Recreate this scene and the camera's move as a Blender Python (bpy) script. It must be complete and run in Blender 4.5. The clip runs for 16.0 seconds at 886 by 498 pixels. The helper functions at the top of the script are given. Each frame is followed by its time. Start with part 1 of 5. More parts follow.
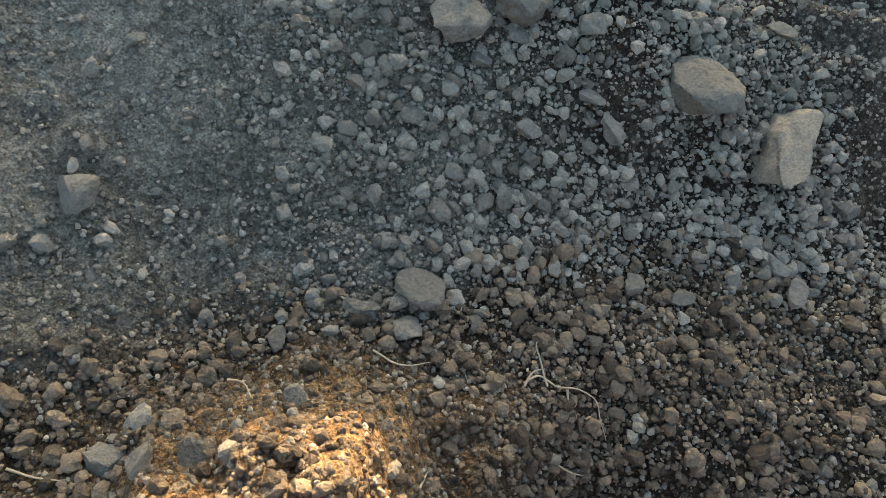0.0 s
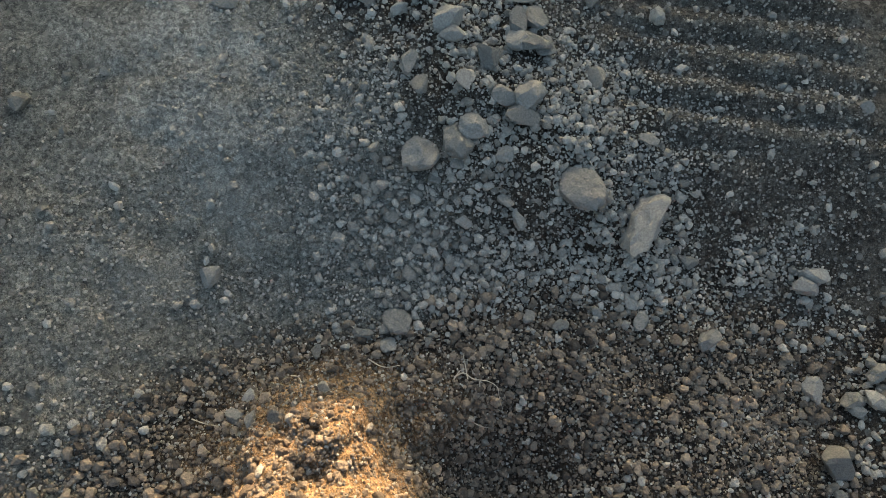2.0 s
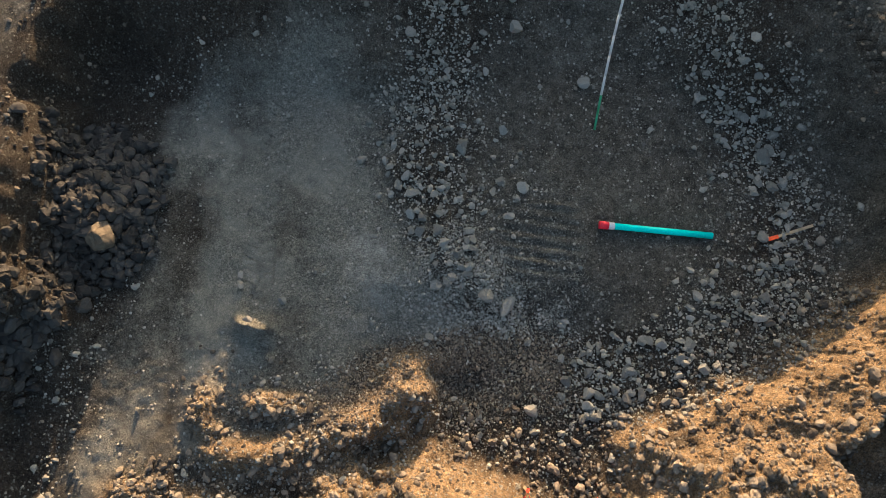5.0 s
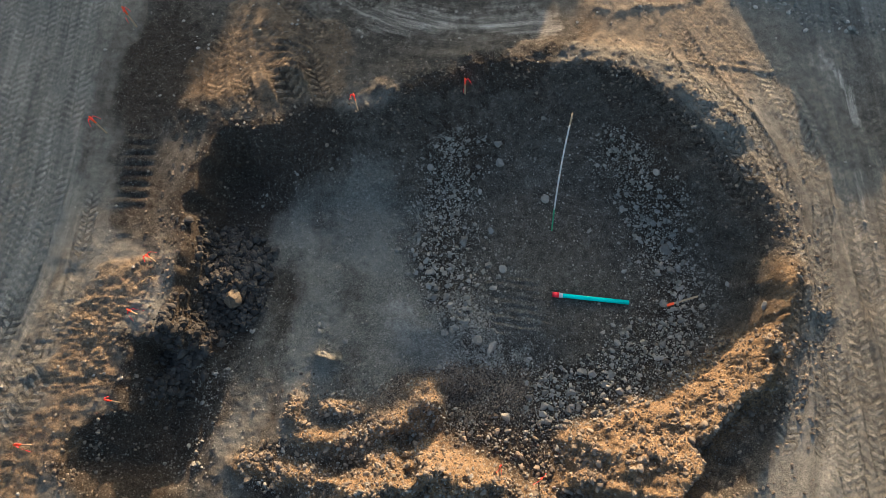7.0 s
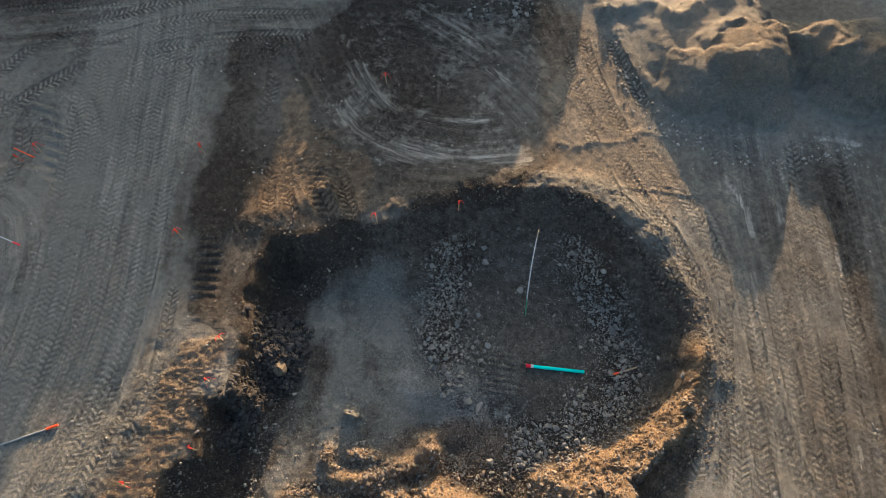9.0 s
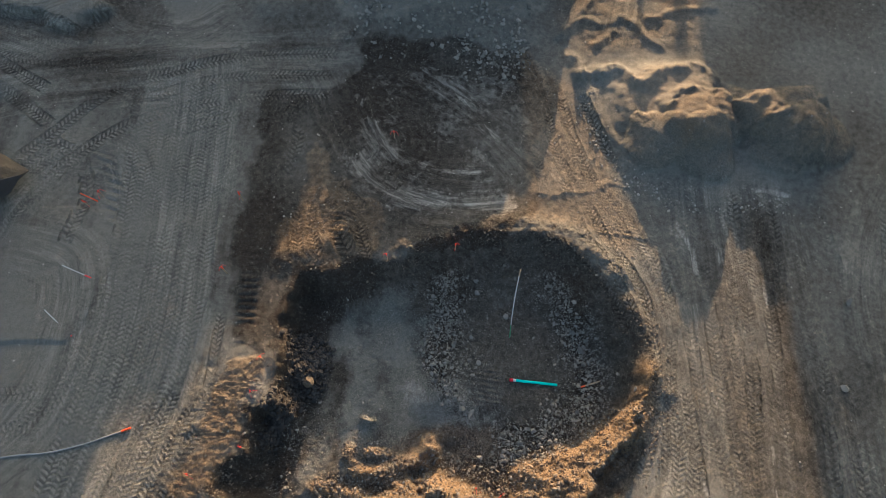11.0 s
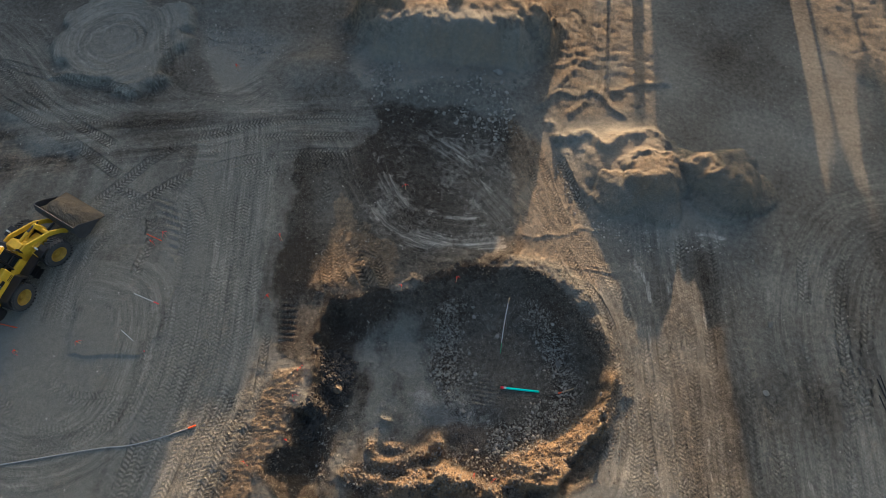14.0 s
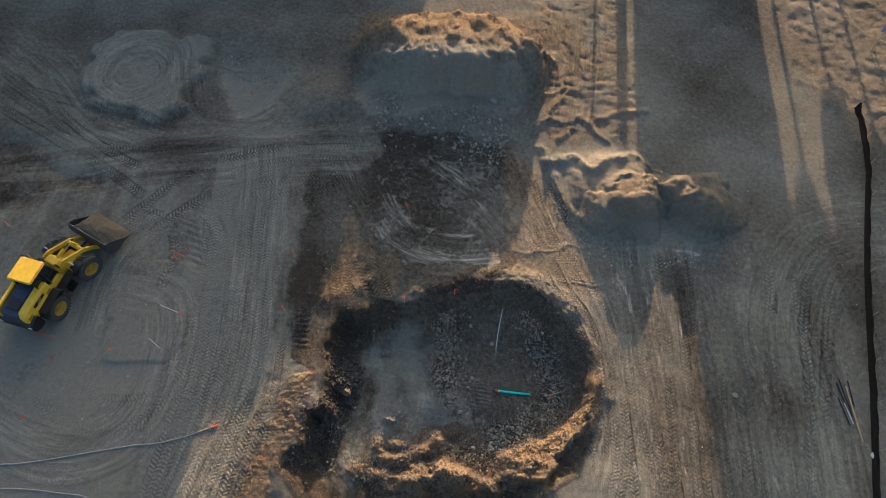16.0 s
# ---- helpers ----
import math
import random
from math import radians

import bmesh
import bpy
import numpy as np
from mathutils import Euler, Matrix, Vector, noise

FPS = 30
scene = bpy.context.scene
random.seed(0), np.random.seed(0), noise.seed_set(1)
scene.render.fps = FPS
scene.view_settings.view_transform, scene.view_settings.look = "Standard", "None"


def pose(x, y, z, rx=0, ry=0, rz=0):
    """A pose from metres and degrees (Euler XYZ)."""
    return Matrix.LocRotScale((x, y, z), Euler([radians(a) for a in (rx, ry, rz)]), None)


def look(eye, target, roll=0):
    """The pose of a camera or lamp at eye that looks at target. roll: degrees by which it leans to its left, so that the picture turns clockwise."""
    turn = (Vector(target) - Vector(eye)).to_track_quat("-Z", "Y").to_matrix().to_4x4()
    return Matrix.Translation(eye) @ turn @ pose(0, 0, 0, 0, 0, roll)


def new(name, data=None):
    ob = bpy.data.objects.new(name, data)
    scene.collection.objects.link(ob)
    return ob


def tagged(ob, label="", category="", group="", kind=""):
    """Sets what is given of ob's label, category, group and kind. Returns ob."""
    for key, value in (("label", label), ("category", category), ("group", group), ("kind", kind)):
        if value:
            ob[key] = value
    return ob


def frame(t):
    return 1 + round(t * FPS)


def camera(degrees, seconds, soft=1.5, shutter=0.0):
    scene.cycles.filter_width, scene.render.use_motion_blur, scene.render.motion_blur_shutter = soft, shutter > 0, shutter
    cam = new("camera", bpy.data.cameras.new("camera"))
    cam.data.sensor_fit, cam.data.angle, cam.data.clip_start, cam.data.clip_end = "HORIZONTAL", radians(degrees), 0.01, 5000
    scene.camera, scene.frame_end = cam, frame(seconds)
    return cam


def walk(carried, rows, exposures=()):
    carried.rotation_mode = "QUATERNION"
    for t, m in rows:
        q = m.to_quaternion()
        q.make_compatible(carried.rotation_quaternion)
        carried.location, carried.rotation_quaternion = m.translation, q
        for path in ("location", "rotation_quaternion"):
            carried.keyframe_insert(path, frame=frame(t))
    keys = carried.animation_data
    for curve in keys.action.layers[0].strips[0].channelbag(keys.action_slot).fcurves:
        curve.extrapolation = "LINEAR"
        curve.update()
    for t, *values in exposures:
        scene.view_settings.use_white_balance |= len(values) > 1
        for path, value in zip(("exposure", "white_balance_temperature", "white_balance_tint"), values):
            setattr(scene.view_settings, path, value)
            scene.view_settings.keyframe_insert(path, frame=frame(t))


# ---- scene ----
cam = camera(73.0, 16.0, soft=0.6)
PATH = [
    (0, (-3.19, -2.396, 0.136), (-2.801, -1.613, -1.663), 26.0),
    (0.5, (-3.168, -2.381, 0.181), (-2.788, -1.638, -1.637), 26.7),
    (1, (-3.129, -2.393, 0.249), (-2.766, -1.653, -1.573), 25.6),
    (1.5, (-3.002, -2.358, 0.649), (-2.749, -1.705, -1.224), 21.1),
    (2, (-2.855, -2.218, 1.553), (-2.738, -1.718, -0.38), 13.2),
    (2.5, (-2.867, -2.397, 2.477), (-2.786, -1.841, 0.558), 8.3),
    (3, (-2.971, -2.463, 3.398), (-2.892, -1.933, 1.471), 8.5),
    (3.5, (-3.017, -2.613, 4.416), (-2.936, -2.081, 2.49), 8.7),
    (4, (-3.036, -2.7, 5.69), (-2.948, -2.19, 3.758), 9.8),
    (4.2, (-3.019, -2.737, 6.203), (-2.936, -2.23, 4.27), 9.2),
    (6.3, (-2.476, -3.631, 11.804), (-2.532, -3.089, 9.879), -4.9),
    (6.5, (-2.457, -3.811, 12.293), (-2.516, -3.225, 10.381), -4.6),
    (7, (-2.372, -4.111, 13.547), (-2.437, -3.432, 11.667), -4.5),
    (7.5, (-2.352, -4.367, 14.834), (-2.412, -3.605, 12.986), -3.7),
    (8, (-2.333, -4.501, 16.157), (-2.388, -3.679, 14.334), -2.9),
    (8.5, (-2.497, -4.618, 17.303), (-2.534, -3.786, 15.485), -1.7),
    (9, (-2.505, -4.855, 18.395), (-2.541, -4.014, 16.581), -1.5),
    (11.3, (-2.792, -5.302, 23.504), (-2.796, -4.481, 21.681), 0.9),
    (11.5, (-2.904, -5.677, 23.799), (-2.901, -4.831, 21.986), 1.4),
    (12, (-3.081, -6.004, 24.815), (-3.066, -5.145, 23.009), 2.1),
    (12.5, (-3.18, -6.416, 25.769), (-3.16, -5.539, 23.972), 2.3),
    (13, (-3.299, -6.713, 26.765), (-3.277, -5.827, 24.973), 2.5),
    (13.5, (-3.478, -7.078, 27.646), (-3.451, -6.179, 25.859), 2.9),
    (14, (-3.579, -7.407, 28.46), (-3.547, -6.5, 26.678), 3.1),
    (14.5, (-3.622, -7.709, 29.217), (-3.589, -6.793, 27.439), 3.1),
    (15, (-3.711, -8.046, 29.885), (-3.674, -7.119, 28.113), 3.3),
    (15.5, (-3.764, -8.285, 30.629), (-3.723, -7.355, 28.859), 3.5),
    (16, (-3.813, -8.565, 31.243), (-3.769, -7.625, 29.478), 3.7),
]
EXPOSURES = [(0, 2.55, 6350, 4), (2, 2.3, 6000, 4), (4, 1.93, 5850, 5), (7, 1.78, 5550, 7), (11.5, 1.57, 5640, 9), (16, 1.50, 5660, 9)]
SKY_POWER, SUN_POWER = 0.115, 5.0

# ---- the walk ----
walk(cam, [(t, look(eye, target, roll)) for t, eye, target, roll in PATH], EXPOSURES)

# ---- light ----
SUN_ELEV, SUN_AZ = radians(10.6), radians(7.0)      # low sun from the north, a little to the east
world = bpy.data.worlds.new("sky")
scene.world = world
world.use_nodes = True
wn = world.node_tree
wn.nodes.clear()
sky = wn.nodes.new("ShaderNodeTexSky")
sky.sky_type, sky.sun_disc = "NISHITA", False
sky.sun_elevation, sky.sun_rotation = SUN_ELEV, SUN_AZ
sky.air_density, sky.dust_density, sky.ozone_density = 1.0, 4.5, 0.5
bg = wn.nodes.new("ShaderNodeBackground")
bg.inputs[1].default_value = SKY_POWER
wo = wn.nodes.new("ShaderNodeOutputWorld")
wn.links.new(sky.outputs[0], bg.inputs[0])
wn.links.new(bg.outputs[0], wo.inputs[0])
sun_data = bpy.data.lights.new("sun", "SUN")
sun_data.energy, sun_data.angle, sun_data.color = SUN_POWER, radians(0.6), (1.0, 0.63, 0.33)
sun = new("sun", sun_data)
sun_dir = Vector((math.sin(SUN_AZ) * math.cos(SUN_ELEV), math.cos(SUN_AZ) * math.cos(SUN_ELEV), math.sin(SUN_ELEV)))
sun.matrix_world = look(sun_dir * 60, (0, 0, 0))


# ---- materials ----
def nodes_of(name, rough=0.9, metal=0.0, spec=0.3):
    m = bpy.data.materials.new(name)
    m.use_nodes = True
    n = m.node_tree
    b = n.nodes["Principled BSDF"]
    b.inputs["Roughness"].default_value = rough
    b.inputs["Metallic"].default_value = metal
    b.inputs["Specular IOR Level"].default_value = spec
    return m, n, b


def noise_node(n, scale, detail=4.0, rough=0.6, vec=None):
    k = n.nodes.new("ShaderNodeTexNoise")
    k.inputs["Scale"].default_value, k.inputs["Detail"].default_value, k.inputs["Roughness"].default_value = scale, detail, rough
    if vec is not None:
        n.links.new(vec, k.inputs["Vector"])
    return k


def ramp_node(n, source, stops):
    k = n.nodes.new("ShaderNodeValToRGB")
    while len(k.color_ramp.elements) < len(stops):
        k.color_ramp.elements.new(0.5)
    for e, (p, c) in zip(k.color_ramp.elements, stops):
        e.position, e.color = p, (*c, 1)
    n.links.new(source, k.inputs[0])
    return k


def mix_node(n, fac, a, b, mode="MIX"):
    k = n.nodes.new("ShaderNodeMix")
    k.data_type, k.blend_type = "RGBA", mode
    for socket, v in ((k.inputs[0], fac), (k.inputs[6], a), (k.inputs[7], b)):
        if isinstance(v, (int, float)):
            socket.default_value = v
        elif isinstance(v, tuple):
            socket.default_value = (*v, 1)
        else:
            n.links.new(v, socket)
    return k.outputs[2]


def bump_node(n, b, height, strength, distance, normal=None):
    k = n.nodes.new("ShaderNodeBump")
    k.inputs["Strength"].default_value, k.inputs["Distance"].default_value = strength, distance
    n.links.new(height, k.inputs["Height"])
    if normal is not None:
        n.links.new(normal, k.inputs["Normal"])
    n.links.new(k.outputs[0], b.inputs["Normal"])
    return k.outputs[0]


def math_node(n, op, a, b, clamp=False):
    k = n.nodes.new("ShaderNodeMath")
    k.operation, k.use_clamp = op, clamp
    for socket, v in zip(k.inputs, (a, b)):
        if isinstance(v, (int, float)):
            socket.default_value = v
        else:
            n.links.new(v, socket)
    return k.outputs[0]


def ground_material():
    """Soil: dark moist earth, brown loam, pale dust and chalky smears, blended by what lies where and, in places, by
    painted sun and shade.
    """
    m, n, b = nodes_of("soil", 0.95, 0, 0.15)
    pos = n.nodes.new("ShaderNodeNewGeometry").outputs["Position"]

    def attr(name):
        k = n.nodes.new("ShaderNodeAttribute")
        k.attribute_name = name
        return k.outputs["Fac"]
    big, mid = noise_node(n, 0.5, 5, 0.6, pos), noise_node(n, 4.0, 6, 0.65, pos)
    fine, grit = noise_node(n, 40.0, 4, 0.7, pos), noise_node(n, 150.0, 3, 0.7, pos)
    dark = ramp_node(n, mid.outputs[0], [(0.3, (0.021, 0.0155, 0.0112)), (0.7, (0.056, 0.044, 0.033))]).outputs[0]
    brown = ramp_node(n, mid.outputs[0], [(0.3, (0.145, 0.094, 0.050)), (0.7, (0.31, 0.212, 0.12))]).outputs[0]
    dust = ramp_node(n, mid.outputs[0], [(0.25, (0.152, 0.146, 0.124)), (0.75, (0.214, 0.206, 0.176))]).outputs[0]
    chalk = (0.36, 0.343, 0.30)

    def patchy(a, s=0.5):
        k = math_node(n, "MULTIPLY", math_node(n, "SUBTRACT", mid.outputs[0], 0.5), s)
        k2 = math_node(n, "MULTIPLY", math_node(n, "SUBTRACT", big.outputs[0], 0.5), s * 0.7)
        e = math_node(n, "ADD", attr(a), math_node(n, "ADD", k, k2))
        r = n.nodes.new("ShaderNodeMapRange")
        r.inputs[1].default_value, r.inputs[2].default_value = 0.15, 0.85
        n.links.new(e, r.inputs[0])
        return r.outputs[0]
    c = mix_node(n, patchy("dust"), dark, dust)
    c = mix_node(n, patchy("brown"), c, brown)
    def lengthwise(across, down):
        k = n.nodes.new("ShaderNodeCombineXYZ")
        n.links.new(math_node(n, "MULTIPLY", attr("side"), across), k.inputs[0])
        n.links.new(math_node(n, "MULTIPLY", attr("length"), down), k.inputs[1])
        return k.outputs[0]

    def between(v, lo, hi):
        r = n.nodes.new("ShaderNodeMapRange")
        r.interpolation_type = "SMOOTHSTEP"
        r.inputs[1].default_value, r.inputs[2].default_value = lo, hi
        n.links.new(v, r.inputs[0])
        return r.outputs[0]
    scratch = noise_node(n, 1.0, 5, 0.7, lengthwise(7.0, 0.45)).outputs[0]
    strokes = math_node(n, "MULTIPLY", patchy("chalk", 1.4), math_node(n, "ADD", 0.25, math_node(n, "MULTIPLY", math_node(n, "MAXIMUM", between(scratch, 0.43, 0.56), math_node(n, "SUBTRACT", 1.0, attr("swath"), True)), 0.75)))
    c = mix_node(n, math_node(n, "MULTIPLY", strokes, 0.8), c, chalk)
    mid2 = noise_node(n, 13.0, 5, 0.75, pos)
    raw = math_node(n, "SUBTRACT", 1.0, math_node(n, "MULTIPLY", patchy("smooth", 0.3), 0.68))
    speck0 = ramp_node(n, mid2.outputs[0], [(0.34, (0.66, 0.66, 0.66)), (0.5, (0.96, 0.96, 0.96)), (0.66, (1.4, 1.4, 1.38))]).outputs[0]
    c = mix_node(n, raw, c, speck0, "MULTIPLY")
    speck = ramp_node(n, fine.outputs[0], [(0.39, (0.5, 0.5, 0.5)), (0.60, (1.42, 1.42, 1.42))]).outputs[0]
    c = mix_node(n, raw, c, speck, "MULTIPLY")
    speck2 = ramp_node(n, grit.outputs[0], [(0.37, (0.62, 0.62, 0.62)), (0.63, (1.42, 1.42, 1.42))]).outputs[0]
    c = mix_node(n, 1.0, c, speck2, "MULTIPLY")
    # bedded grit at two sizes: some grains pale, each raised a little

    def grains(scale, share, size):
        v = n.nodes.new("ShaderNodeTexVoronoi")
        v.inputs["Scale"].default_value = scale
        n.links.new(pos, v.inputs["Vector"])
        pick = n.nodes.new("ShaderNodeSeparateColor")
        n.links.new(v.outputs["Color"], pick.inputs[0])
        chosen = math_node(n, "LESS_THAN", pick.outputs[0], share)
        reach = math_node(n, "MULTIPLY", math_node(n, "ADD", pick.outputs[1], 0.4), size)
        body = math_node(n, "SUBTRACT", 1.0, math_node(n, "DIVIDE", v.outputs["Distance"], reach), True)
        return math_node(n, "MULTIPLY", body, chosen), pick.outputs[2]
    coarse, tone1 = grains(24.0, 0.30, 0.42)
    small, tone2 = grains(85.0, 0.6, 0.5)
    for body, tone, amount in ((small, tone2, 0.45), (coarse, tone1, 0.75)):
        shown = math_node(n, "MULTIPLY", between(body, 0.0, 0.25), math_node(n, "MULTIPLY", raw, amount))
        grey = mix_node(n, tone, (0.10, 0.093, 0.08), (0.30, 0.285, 0.25))
        c = mix_node(n, shown, c, grey)
    # wheel streaks and tread marks, along the swaths
    streak = noise_node(n, 1.0, 7, 0.78, lengthwise(3.4, 0.22)).outputs[0]
    tint = ramp_node(n, streak, [(0.36, (0.62, 0.62, 0.62)), (0.5, (1.0, 1.0, 1.0)), (0.64, (1.5, 1.5, 1.48))]).outputs[0]
    c = mix_node(n, math_node(n, "MULTIPLY", attr("swath"), 0.85), c, tint, "MULTIPLY")
    chevron = math_node(n, "ADD", attr("length"), math_node(n, "MULTIPLY", math_node(n, "PINGPONG", attr("side"), 0.27), 0.75))
    chevron = math_node(n, "ADD", chevron, math_node(n, "MULTIPLY", mid.outputs[0], 0.06))
    bars = math_node(n, "SINE", math_node(n, "MULTIPLY", chevron, 2 * math.pi / 0.19), 0.0)
    where = noise_node(n, 1.0, 3, 0.6, lengthwise(1.5, 0.22)).outputs[0]
    shown = n.nodes.new("ShaderNodeMapRange")
    shown.inputs[1].default_value, shown.inputs[2].default_value = 0.42, 0.56
    n.links.new(where, shown.inputs[0])
    bars = math_node(n, "MULTIPLY", bars, math_node(n, "MULTIPLY", attr("tread"), shown.outputs[0]))
    marks = math_node(n, "ADD", 1.0, math_node(n, "MULTIPLY", bars, 0.25))
    c = mix_node(n, 1.0, c, marks, "MULTIPLY")
    # lugs pressed by single tyres: two rows of slanted bars, half a step apart
    pu, wob = attr("print_u"), math_node(n, "MULTIPLY", math_node(n, "SUBTRACT", mid2.outputs[0], 0.5), 0.9)
    wide = math_node(n, "ABSOLUTE", pu, 0.0)
    phase = math_node(n, "ADD", math_node(n, "ADD", attr("print_l"), wob), math_node(n, "ADD", math_node(n, "MULTIPLY", wide, 0.7), math_node(n, "MULTIPLY", math_node(n, "GREATER_THAN", pu, 0.0), 0.5)))
    lug = between(math_node(n, "PINGPONG", phase, 0.5), 0.17, 0.33)
    lug = math_node(n, "MULTIPLY", lug, between(wide, 0.02, 0.14))
    kept = math_node(n, "ADD", 0.15, math_node(n, "MULTIPLY", between(noise_node(n, 2.2, 4, 0.7, pos).outputs[0], 0.36, 0.58), 0.95))
    pressed = math_node(n, "MULTIPLY", math_node(n, "SUBTRACT", lug, 0.45), math_node(n, "MULTIPLY", attr("print_w"), kept))
    c = mix_node(n, 1.0, c, math_node(n, "ADD", 1.0, math_node(n, "MULTIPLY", pressed, 0.65)), "MULTIPLY")
    n.links.new(c, b.inputs["Base Color"])
    prints = bump_node(n, b, pressed, 1.0, 0.075)
    stones = bump_node(n, b, math_node(n, "ADD", coarse, math_node(n, "MULTIPLY", small, 0.3)), 0.9, 0.03, prints)
    relief = bump_node(n, b, math_node(n, "ADD", math_node(n, "MULTIPLY", bars, 0.4), math_node(n, "MULTIPLY", streak, attr("swath"))), 0.8, 0.06, stones)
    zero = bump_node(n, b, math_node(n, "MULTIPLY", mid2.outputs[0], raw), 0.9, 0.12, relief)
    first = bump_node(n, b, math_node(n, "MULTIPLY", fine.outputs[0], raw), 0.8, 0.035, zero)
    bump_node(n, b, grit.outputs[0], 0.8, 0.010, first)
    return m


def stone_material(name, lo, hi, scale=6.0, per="object"):
    m, n, b = nodes_of(name, 0.92, 0, 0.2)
    pos = n.nodes.new("ShaderNodeNewGeometry")
    if per == "object":
        rnd = n.nodes.new("ShaderNodeObjectInfo").outputs["Random"]
    else:
        rnd = pos.outputs["Random Per Island"]
    a, f = noise_node(n, scale, 5, 0.65, pos.outputs["Position"]), noise_node(n, scale * 14, 4, 0.7, pos.outputs["Position"])
    c = ramp_node(n, math_node(n, "ADD", math_node(n, "MULTIPLY", a.outputs[0], 0.45), math_node(n, "MULTIPLY", rnd, 0.55)),
                  [(0.15, lo), (0.85, hi)]).outputs[0]
    s = ramp_node(n, f.outputs[0], [(0.3, (0.7, 0.7, 0.7)), (0.65, (1.2, 1.2, 1.2))]).outputs[0]
    n.links.new(mix_node(n, 1.0, c, s, "MULTIPLY"), b.inputs["Base Color"])
    g = noise_node(n, scale * 4, 4, 0.7, pos.outputs["Position"])
    first = bump_node(n, b, g.outputs[0], 0.8, 0.06 / scale)
    bump_node(n, b, f.outputs[0], 0.8, 0.012, first)
    return m


SOIL = ground_material()
STONE = stone_material("stone_dusty", (0.115, 0.109, 0.096), (0.27, 0.257, 0.226), 7)
PEBBLE = stone_material("pebbles", (0.12, 0.112, 0.096), (0.42, 0.396, 0.342), 12, "island")
RUBBLE = stone_material("rubble", (0.11, 0.102, 0.086), (0.32, 0.30, 0.256), 8, "island")
CLOD = stone_material("earth_clods", (0.036, 0.030, 0.025), (0.27, 0.22, 0.165), 9, "island")
DARKCLOD = stone_material("dark_clods", (0.018, 0.017, 0.016), (0.075, 0.068, 0.06), 6, "island")


# ---- the lie of the land ----
def lattice(ix, iy, seed):
    h = (ix.astype(np.int64) * 374761393 + iy.astype(np.int64) * 668265263 + seed * 1442695041) & 0x7FFFFFFF
    h = ((h ^ (h >> 13)) * 1274126177) & 0x7FFFFFFF
    return ((h ^ (h >> 16)) & 0xFFFF) / 65535.0


def vnoise(x, y, scale, seed=0):
    """Smooth value noise, -1 to 1, with cells of the given size in metres."""
    u, v = x / scale, y / scale
    iu, iv = np.floor(u), np.floor(v)
    fu, fv = u - iu, v - iv
    fu, fv = fu * fu * (3 - 2 * fu), fv * fv * (3 - 2 * fv)
    a, b = lattice(iu, iv, seed), lattice(iu + 1, iv, seed)
    c, d = lattice(iu, iv + 1, seed), lattice(iu + 1, iv + 1, seed)
    return 2 * ((a + (b - a) * fu) * (1 - fv) + (c + (d - c) * fu) * fv) - 1


def fbm(x, y, scale, octaves=4, seed=0, gain=0.5):
    out, amp = np.zeros_like(x), 1.0
    for k in range(octaves):
        out += amp * vnoise(x + 17.3 * k, y - 9.1 * k, scale / 2 ** k, seed + k)
        amp *= gain
    return out


def step(a, b, v):
    t = np.clip((v - a) / (b - a), 0, 1)
    return t * t * (3 - 2 * t)


def inside(poly, x, y):
    """Signed distance to a closed outline, positive inside."""
    d, sign = np.full_like(x, 1e9), np.full(x.shape, False)
    n = len(poly)
    for k in range(n):
        (ax, ay), (bx, by) = poly[k], poly[(k + 1) % n]
        ex, ey = bx - ax, by - ay
        t = np.clip(((x - ax) * ex + (y - ay) * ey) / (ex * ex + ey * ey), 0, 1)
        d = np.minimum(d, (x - ax - t * ex) ** 2 + (y - ay - t * ey) ** 2)
        cross = ((ay > y) != (by > y)) & (x < (bx - ax) * (y - ay) / (by - ay + 1e-12) + ax)
        sign ^= cross
    d = np.sqrt(d)
    return np.where(sign, d, -d)


def smooth_line(pts, steps=6):
    """A Catmull-Rom line through the points."""
    p = [np.array(q, float) for q in pts]
    p = [2 * p[0] - p[1]] + p + [2 * p[-1] - p[-2]]
    out = []
    for k in range(1, len(p) - 2):
        for s in range(steps):
            t = s / steps
            out.append(0.5 * (2 * p[k] + (p[k + 1] - p[k - 1]) * t + (2 * p[k - 1] - 5 * p[k] + 4 * p[k + 1] - p[k + 2]) * t * t
                              + (3 * p[k] - p[k - 1] - 3 * p[k + 1] + p[k + 2]) * t ** 3))
    return np.array(out + [p[-2]])


def along(line, x, y, reach):
    """For the places within reach of a line: their mask, sideways offset and length along it."""
    lo, hi = line.min(0) - reach, line.max(0) + reach
    m = (x > lo[0]) & (x < hi[0]) & (y > lo[1]) & (y < hi[1])
    px, py = x[m], y[m]
    best, off, arc = np.full(px.shape, 1e9), np.zeros(px.shape), np.zeros(px.shape)
    run = 0.0
    for (ax, ay), (bx, by) in zip(line[:-1], line[1:]):
        ex, ey = bx - ax, by - ay
        ln = math.hypot(ex, ey) + 1e-9
        t = np.clip(((px - ax) * ex + (py - ay) * ey) / ln ** 2, 0, 1)
        dx, dy = px - ax - t * ex, py - ay - t * ey
        d = np.hypot(dx, dy)
        near = d < best
        best = np.where(near, d, best)
        off = np.where(near, np.where(ex * dy - ey * dx > 0, d, -d), off)
        arc = np.where(near, run + t * ln, arc)
        run += ln
    return m, best, off, arc, run


